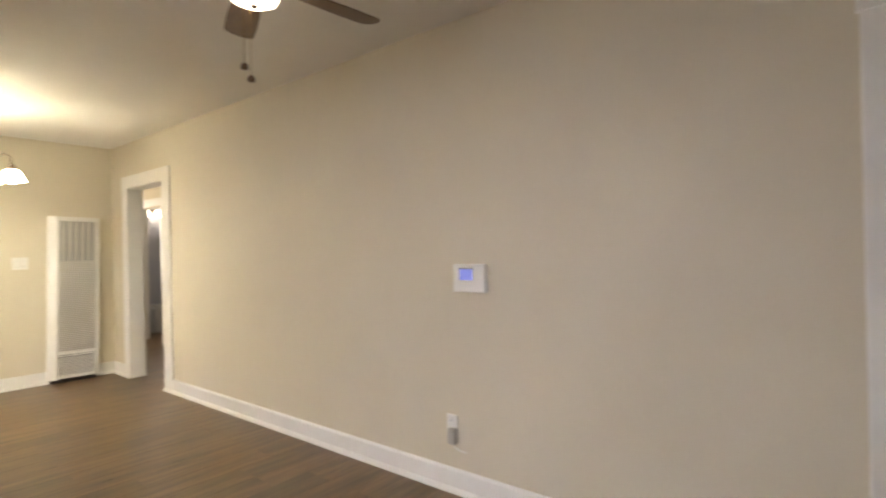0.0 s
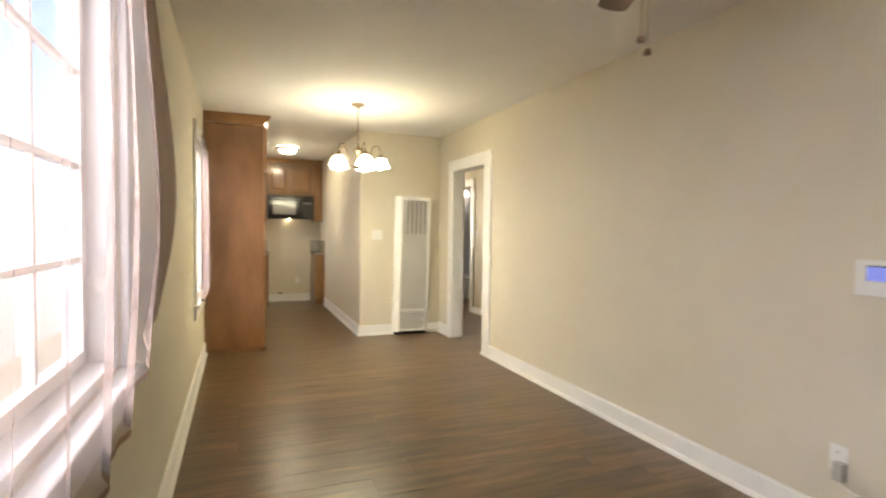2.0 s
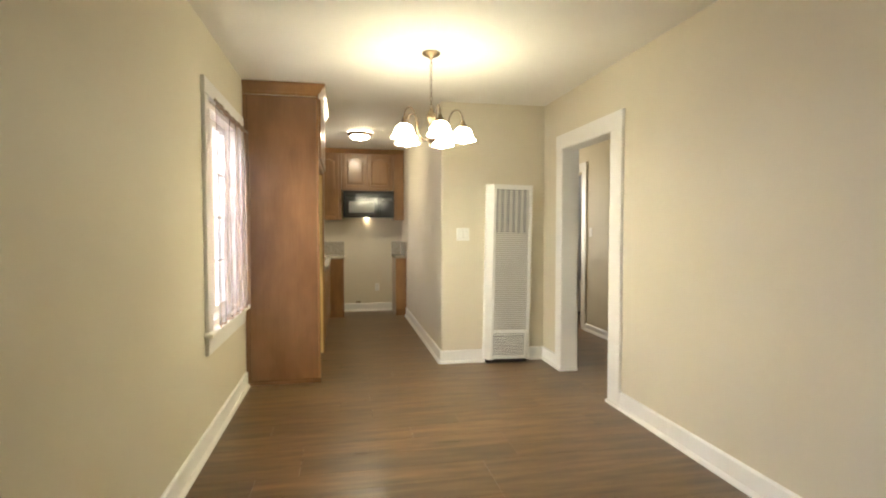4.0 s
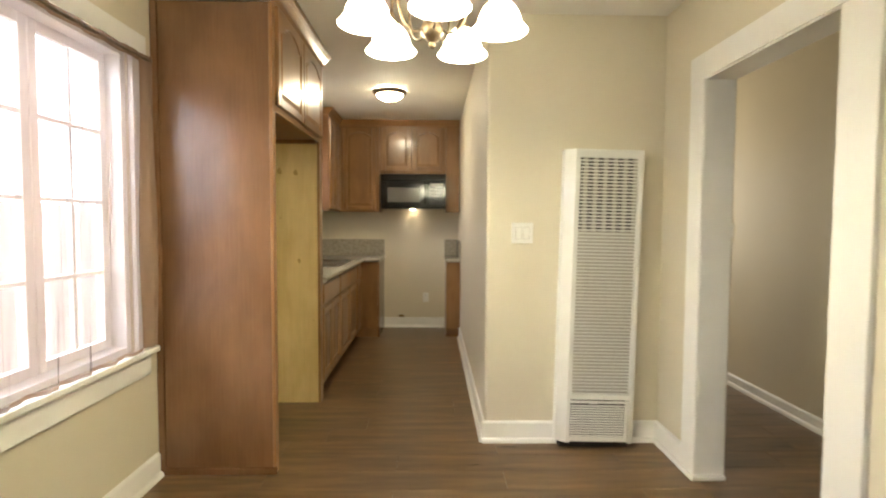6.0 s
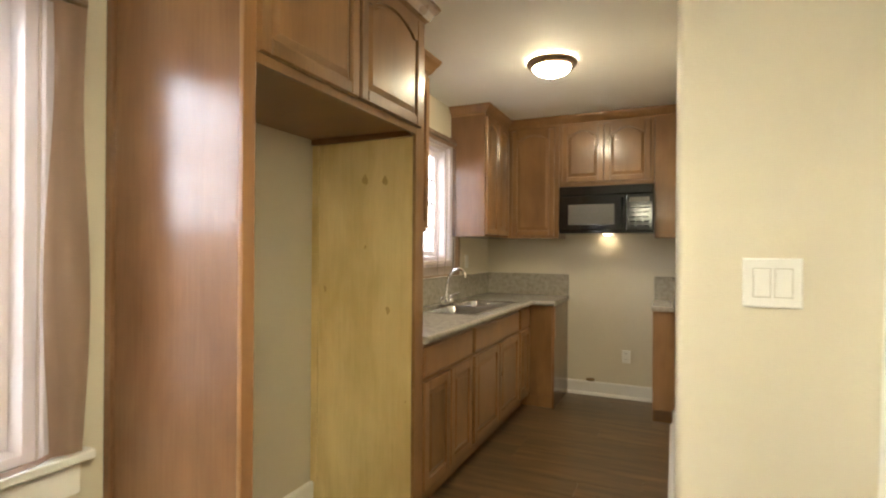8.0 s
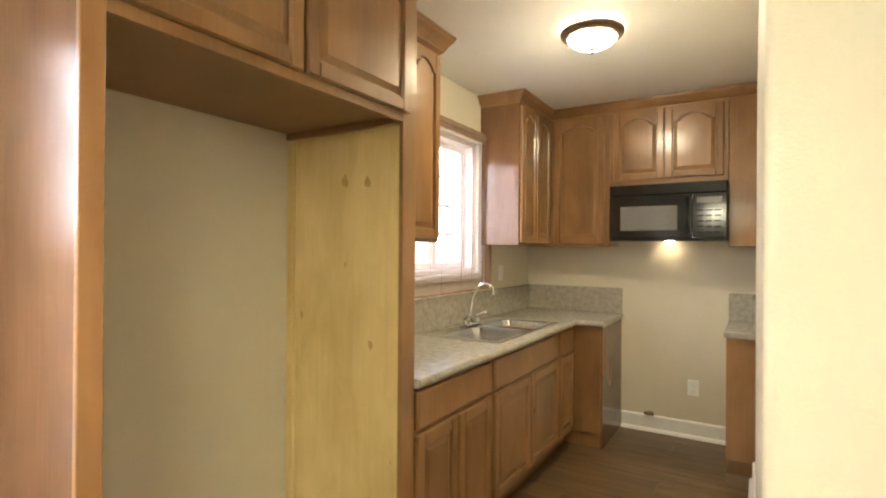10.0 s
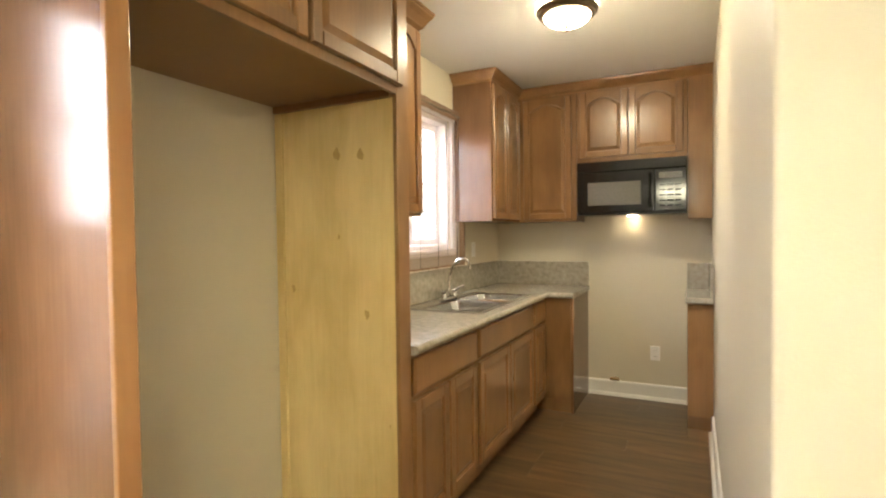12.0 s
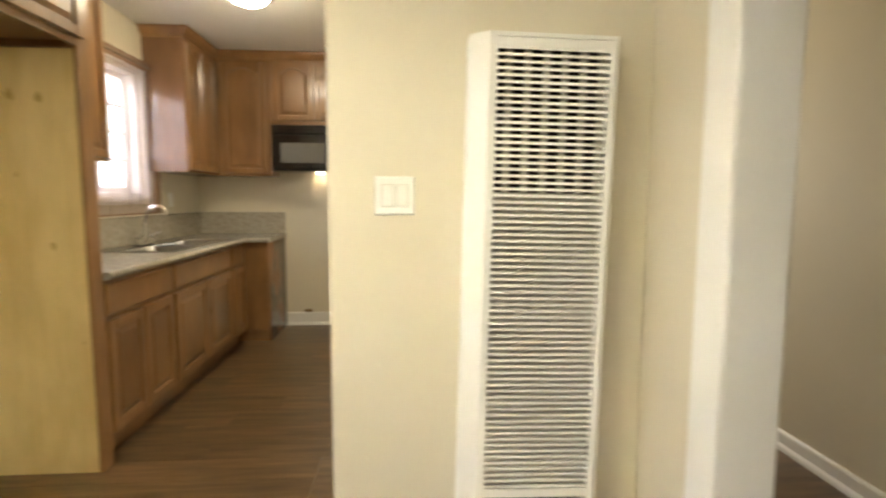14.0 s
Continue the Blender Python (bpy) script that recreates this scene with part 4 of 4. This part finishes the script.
# ---- chandelier ----
CX, CY = 1.40, 5.47
ch = thing("chandelier", CX, CY, CEIL_Z, "five-arm antique bronze chandelier with lit frosted glass shades", "chandelier")
part("canopy", lathe(bmesh.new(), [(0.0, CEIL_Z - 0.001), (0.062, CEIL_Z - 0.001), (0.064, CEIL_Z - 0.01), (0.05, CEIL_Z - 0.022), (0.02, CEIL_Z - 0.03), (0.008, CEIL_Z - 0.045), (0.0, CEIL_Z - 0.046)], CX, CY), BRONZE, ch, smooth=True)
z = CEIL_Z - 0.043
k = 0
while z > 2.150:
    bm = bmesh.new()
    loop = []
    for q in range(13):
        a = 6.283 * q / 12
        u, v = 0.009 * math.cos(a), 0.017 * math.sin(a)
        loop.append((CX + (u if k % 2 else 0), CY + (0 if k % 2 else u), z - 0.017 + v))
    tube(bm, loop, 0.0022, 6, False)
    part("chain_link", bm, BRONZE, ch, smooth=True)
    z -= 0.028
    k += 1
hub = part("hub", lathe(bmesh.new(), [(0.0, 2.140), (0.012, 2.135), (0.018, 2.105), (0.03, 2.090), (0.034, 2.065), (0.02, 2.045), (0.014, 2.005), (0.022, 1.965), (0.036, 1.940), (0.036, 1.915), (0.022, 1.897), (0.01, 1.887), (0.012, 1.875), (0.0, 1.867)], CX, CY, 24), BRONZE, ch, smooth=True)
R_CH = 0.218
for i in range(5):
    a = radians(-84 + 72 * i)
    ca, sa = math.cos(a), math.sin(a)
    arm_pts = [(0.03, 1.930), (0.06, 1.915), (0.095, 1.935), (0.115, 1.985), (0.12, 2.035), (0.135, 2.085), (0.160, 2.115), (0.190, 2.113), (0.210, 2.085), (R_CH, 2.035)]
    bm = bmesh.new()
    tube(bm, eased([(CX + r_ * ca, CY + r_ * sa, z_) for r_, z_ in arm_pts]), 0.0048, 12)
    arm = part("arm", bm, BRONZE, ch, smooth=True)
    sx, sy = CX + R_CH * ca, CY + R_CH * sa
    part("socket_cup", lathe(bmesh.new(), [(0.0, 2.046), (0.012, 2.044), (0.016, 2.026), (0.026, 2.014), (0.029, 1.998), (0.0, 1.998)], sx, sy, 20), BRONZE, arm, smooth=True)
    sh = part("shade", lathe(bmesh.new(), [(0.022, 2.000), (0.036, 1.996), (0.052, 1.981), (0.063, 1.960), (0.072, 1.936), (0.080, 1.921), (0.090, 1.911), (0.088, 1.909), (0.078, 1.918), (0.069, 1.934), (0.060, 1.957), (0.048, 1.976), (0.022, 1.992)], sx, sy, 32), SHADE_GLASS, ch, "lit frosted bell-shaped glass shade", smooth=True)
    part("shade_band", lathe(bmesh.new(), [(0.0755, 1.930), (0.0785, 1.931), (0.0810, 1.925), (0.0785, 1.923)], sx, sy, 32), BRONZE, sh)
    part("bulb", lathe(bmesh.new(), [(0.0, 1.888), (0.014, 1.891), (0.025, 1.905), (0.028, 1.922), (0.022, 1.945), (0.013, 1.962), (0.013, 1.99), (0.0, 1.99)], sx, sy, 18), BULB, sh, smooth=True)


# ---- flush ceiling light in the kitchen ----
def dome_light(cx, cy, label):
    root = thing("ceiling_light", cx, cy, CEIL_Z, label, "ceiling light")
    z = CEIL_Z
    part("mounting_pan", lathe(bmesh.new(), [(0.0, z - 0.001), (0.085, z - 0.001), (0.085, z - 0.020), (0.0, z - 0.020)], cx, cy, 32), BRONZE, root, smooth=True)
    part("metal_ring", lathe(bmesh.new(), [(0.122, z - 0.015), (0.148, z - 0.013), (0.156, z - 0.022), (0.153, z - 0.036), (0.142, z - 0.042), (0.138, z - 0.053), (0.119, z - 0.055), (0.119, z - 0.03), (0.122, z - 0.015)], cx, cy, 40), BRONZE, root, "dark bronze ring", smooth=True)
    part("glass_dome", lathe(bmesh.new(), [(0.104, z - 0.010), (0.1165, z - 0.018), (0.1165, z - 0.052), (0.110, z - 0.066), (0.094, z - 0.080), (0.068, z - 0.092), (0.04, z - 0.098), (0.0, z - 0.100)], cx, cy, 40), DOME_GLASS, root, "lit frosted glass dome", smooth=True)
    part("finial", lathe(bmesh.new(), [(0.0, z - 0.096), (0.017, z - 0.099), (0.012, z - 0.108), (0.006, z - 0.114), (0.010, z - 0.124), (0.0, z - 0.131)], cx, cy, 16), BRONZE, root, smooth=True)
    return root


dome_light(1.01, 8.48, "flush dome ceiling light with bronze ring, switched on")

# ---- ceiling fan ----
FXC, FYC = 1.565, 1.855
fan = thing("ceiling_fan", FXC, FYC, CEIL_Z, "five-blade walnut and bronze ceiling fan with a lit glass bowl", "ceiling fan")
part("canopy", lathe(bmesh.new(), [(0.0, CEIL_Z - 0.001), (0.07, CEIL_Z - 0.001), (0.066, CEIL_Z - 0.03), (0.03, CEIL_Z - 0.05), (0.014, CEIL_Z - 0.055), (0.014, 2.365), (0.0, 2.365)], FXC, FYC), BRONZE, fan, smooth=True)
part("motor_housing", lathe(bmesh.new(), [(0.0, 2.370), (0.05, 2.367), (0.10, 2.345), (0.115, 2.305), (0.115, 2.255), (0.09, 2.225), (0.055, 2.215), (0.055, 2.195), (0.0, 2.195)], FXC, FYC, 36), BRONZE, fan, smooth=True)
part("light_bowl", lathe(bmesh.new(), [(0.05, 2.200), (0.078, 2.196), (0.085, 2.185), (0.078, 2.168), (0.05, 2.154), (0.02, 2.148), (0.0, 2.147)], FXC, FYC, 32), FAN_GLASS, fan, "lit frosted glass bowl", smooth=True)
part("finial", lathe(bmesh.new(), [(0.0, 2.152), (0.013, 2.148), (0.009, 2.139), (0.0, 2.134)], FXC, FYC, 14), BRONZE, fan, smooth=True)
for i in range(5):
    a = radians(66 + 72 * i)
    m = Matrix.Translation((FXC, FYC, 2.245)) @ Matrix.Rotation(a, 4, "Z") @ Matrix.Rotation(radians(11), 4, "X")
    bm = bmesh.new()
    pts = [(0.15, -0.042), (0.24, -0.055), (0.38, -0.062), (0.490, -0.060), (0.508, -0.052), (0.519, -0.028), (0.522, 0.0), (0.519, 0.028), (0.508, 0.052), (0.490, 0.060), (0.38, 0.062), (0.24, 0.055), (0.15, 0.042)]
    prism(bm, pts, -0.003, 0.003, lambda u, v, d: tuple(m @ Vector((u, v, d))))
    blade = part("blade", bm, FAN_WOOD, fan, "dark walnut fan blade")
    bm = bmesh.new()
    prism(bm, [(0.08, -0.016), (0.18, -0.020), (0.235, -0.035), (0.25, 0.0), (0.235, 0.035), (0.18, 0.020), (0.08, 0.016)], 0.0032, 0.009, lambda u, v, d: tuple(m @ Vector((u, v, d))))
    part("blade_iron", bm, BRONZE, blade)
for dx, dy, zb in ((-0.018, 0.040, 1.945), (0.004, 0.035, 1.906)):
    bm = bmesh.new()
    tube(bm, [(FXC + dx, FYC + dy, 2.180), (FXC + dx, FYC + dy, zb)], 0.0012, 6)
    pull = part("pull_chain", bm, BRASS, fan)
    part("pull_knob", lathe(bmesh.new(), [(0.0, zb + 0.012), (0.009, zb + 0.009), (0.013, zb), (0.012, zb - 0.010), (0.0, zb - 0.014)], FXC + dx, FYC + dy, 14), FAN_WOOD, pull, smooth=True)

# ---- bathroom beyond the hall ----
tub = thing("bathtub", 4.9, 8.9, 0, "white enamel bathtub along the bathroom wall", "bathtub")
bm = bmesh.new()
box(bm, 4.25, 5.78, 9.45, 9.53, 0, 0.42, 0.02)
box(bm, 4.25, 5.78, 10.1, 10.18, 0, 0.42, 0.02)
box(bm, 4.25, 4.33, 9.53, 10.1, 0, 0.42, 0.0)
box(bm, 5.70, 5.78, 9.53, 10.1, 0, 0.42, 0.0)
box(bm, 4.33, 5.70, 9.53, 10.1, 0, 0.1, 0.0)
part("tub_body", bm, ENAMEL, tub)
vanity = thing("vanity_light", 4.35, 10.15, 1.98, "lit glass vanity light on the bathroom wall", "wall light")
part("back_plate", bar(4.1, 4.7, 10.17, 10.198, 2.03, 2.13, 0.004), BRONZE, vanity)
for k in range(3):
    part("shade", lathe(bmesh.new(), [(0.03, 2.12), (0.05, 2.10), (0.07, 2.04), (0.075, 2.0), (0.0, 2.0)], 4.2 + 0.2 * k, 10.09, 20), VANITY_GLASS, vanity, "lit frosted glass shade", smooth=True)

# ---- outside ----
solid("ground", bar(-400, 400, -400, 400, -0.45, -0.30, 0), GROUND, "dry bare yard outside the windows", "ground", "structure")
fence = thing("fence", -2.2, 4.5, -0.3, "weathered wooden board fence in the side yard", "fence")
board_me = mesh_of("board", bar(-0.011, 0.011, -0.068, 0.068, 0, 1.78, 0.003), FENCE)
for k in range(110):
    s = new("board", board_me)
    s.parent = fence
    s.location = (random.uniform(-0.006, 0.006), -7.7 + 0.142 * k, random.uniform(-0.02, 0.02))
for zz in (0.35, 1.35):
    part("rail", bar(-2.26, -2.212, -3.4, 12.5, -0.3 + zz, -0.3 + zz + 0.09, 0.004), FENCE, fence)


solid("backdrop", bar(-14.0, -13.9, -30, 40, -0.3, 16, 0), HAZE, "bright hazy white sky beyond the fence", "backdrop", "structure")

# ---- floor planks, laid across the room ----
PW, PL, PG = 0.190, 1.22, 0.0018


def plank_mesh(length, width):
    bm = bmesh.new()
    box(bm, 0, length - PG, 0, width - PG, -0.006, -0.0012)
    bm.faces.ensure_lookup_table()
    topf = max(bm.faces, key=lambda f: f.calc_center_median().z)
    bmesh.ops.inset_region(bm, faces=[topf], thickness=0.0016, depth=0.0)
    for v in topf.verts:
        v.co.z = 0.0
    return mesh_of("plank", bm, PLANK)


PLANKS = {}
rnd = random.Random(11)


def lay(x0, x1, y0, y1):
    y = y0
    row = 0
    while y < y1 - 0.01:
        w = min(PW, y1 - y)
        x = x0
        first = rnd.choice([0.28, 0.46, 0.63, 0.81, 1.0]) * PL
        while x < x1 - 0.005:
            ln = min(first if x == x0 else PL, x1 - x)
            key = (round(ln, 2), round(w, 3))
            if key not in PLANKS:
                PLANKS[key] = plank_mesh(*key)
            s = new("plank", PLANKS[key])
            s.parent = floor
            s.location = Vector((x, y, 0)) - ORIGIN[floor]
            x += key[0]
        y += w
        row += 1


lay(0.0, 2.76, -1.0, 6.78)
lay(0.0, 1.72, 6.78, 10.18)
lay(2.76, 3.85, 3.4, 9.3)
lay(3.85, 5.8, 7.3, 10.2)
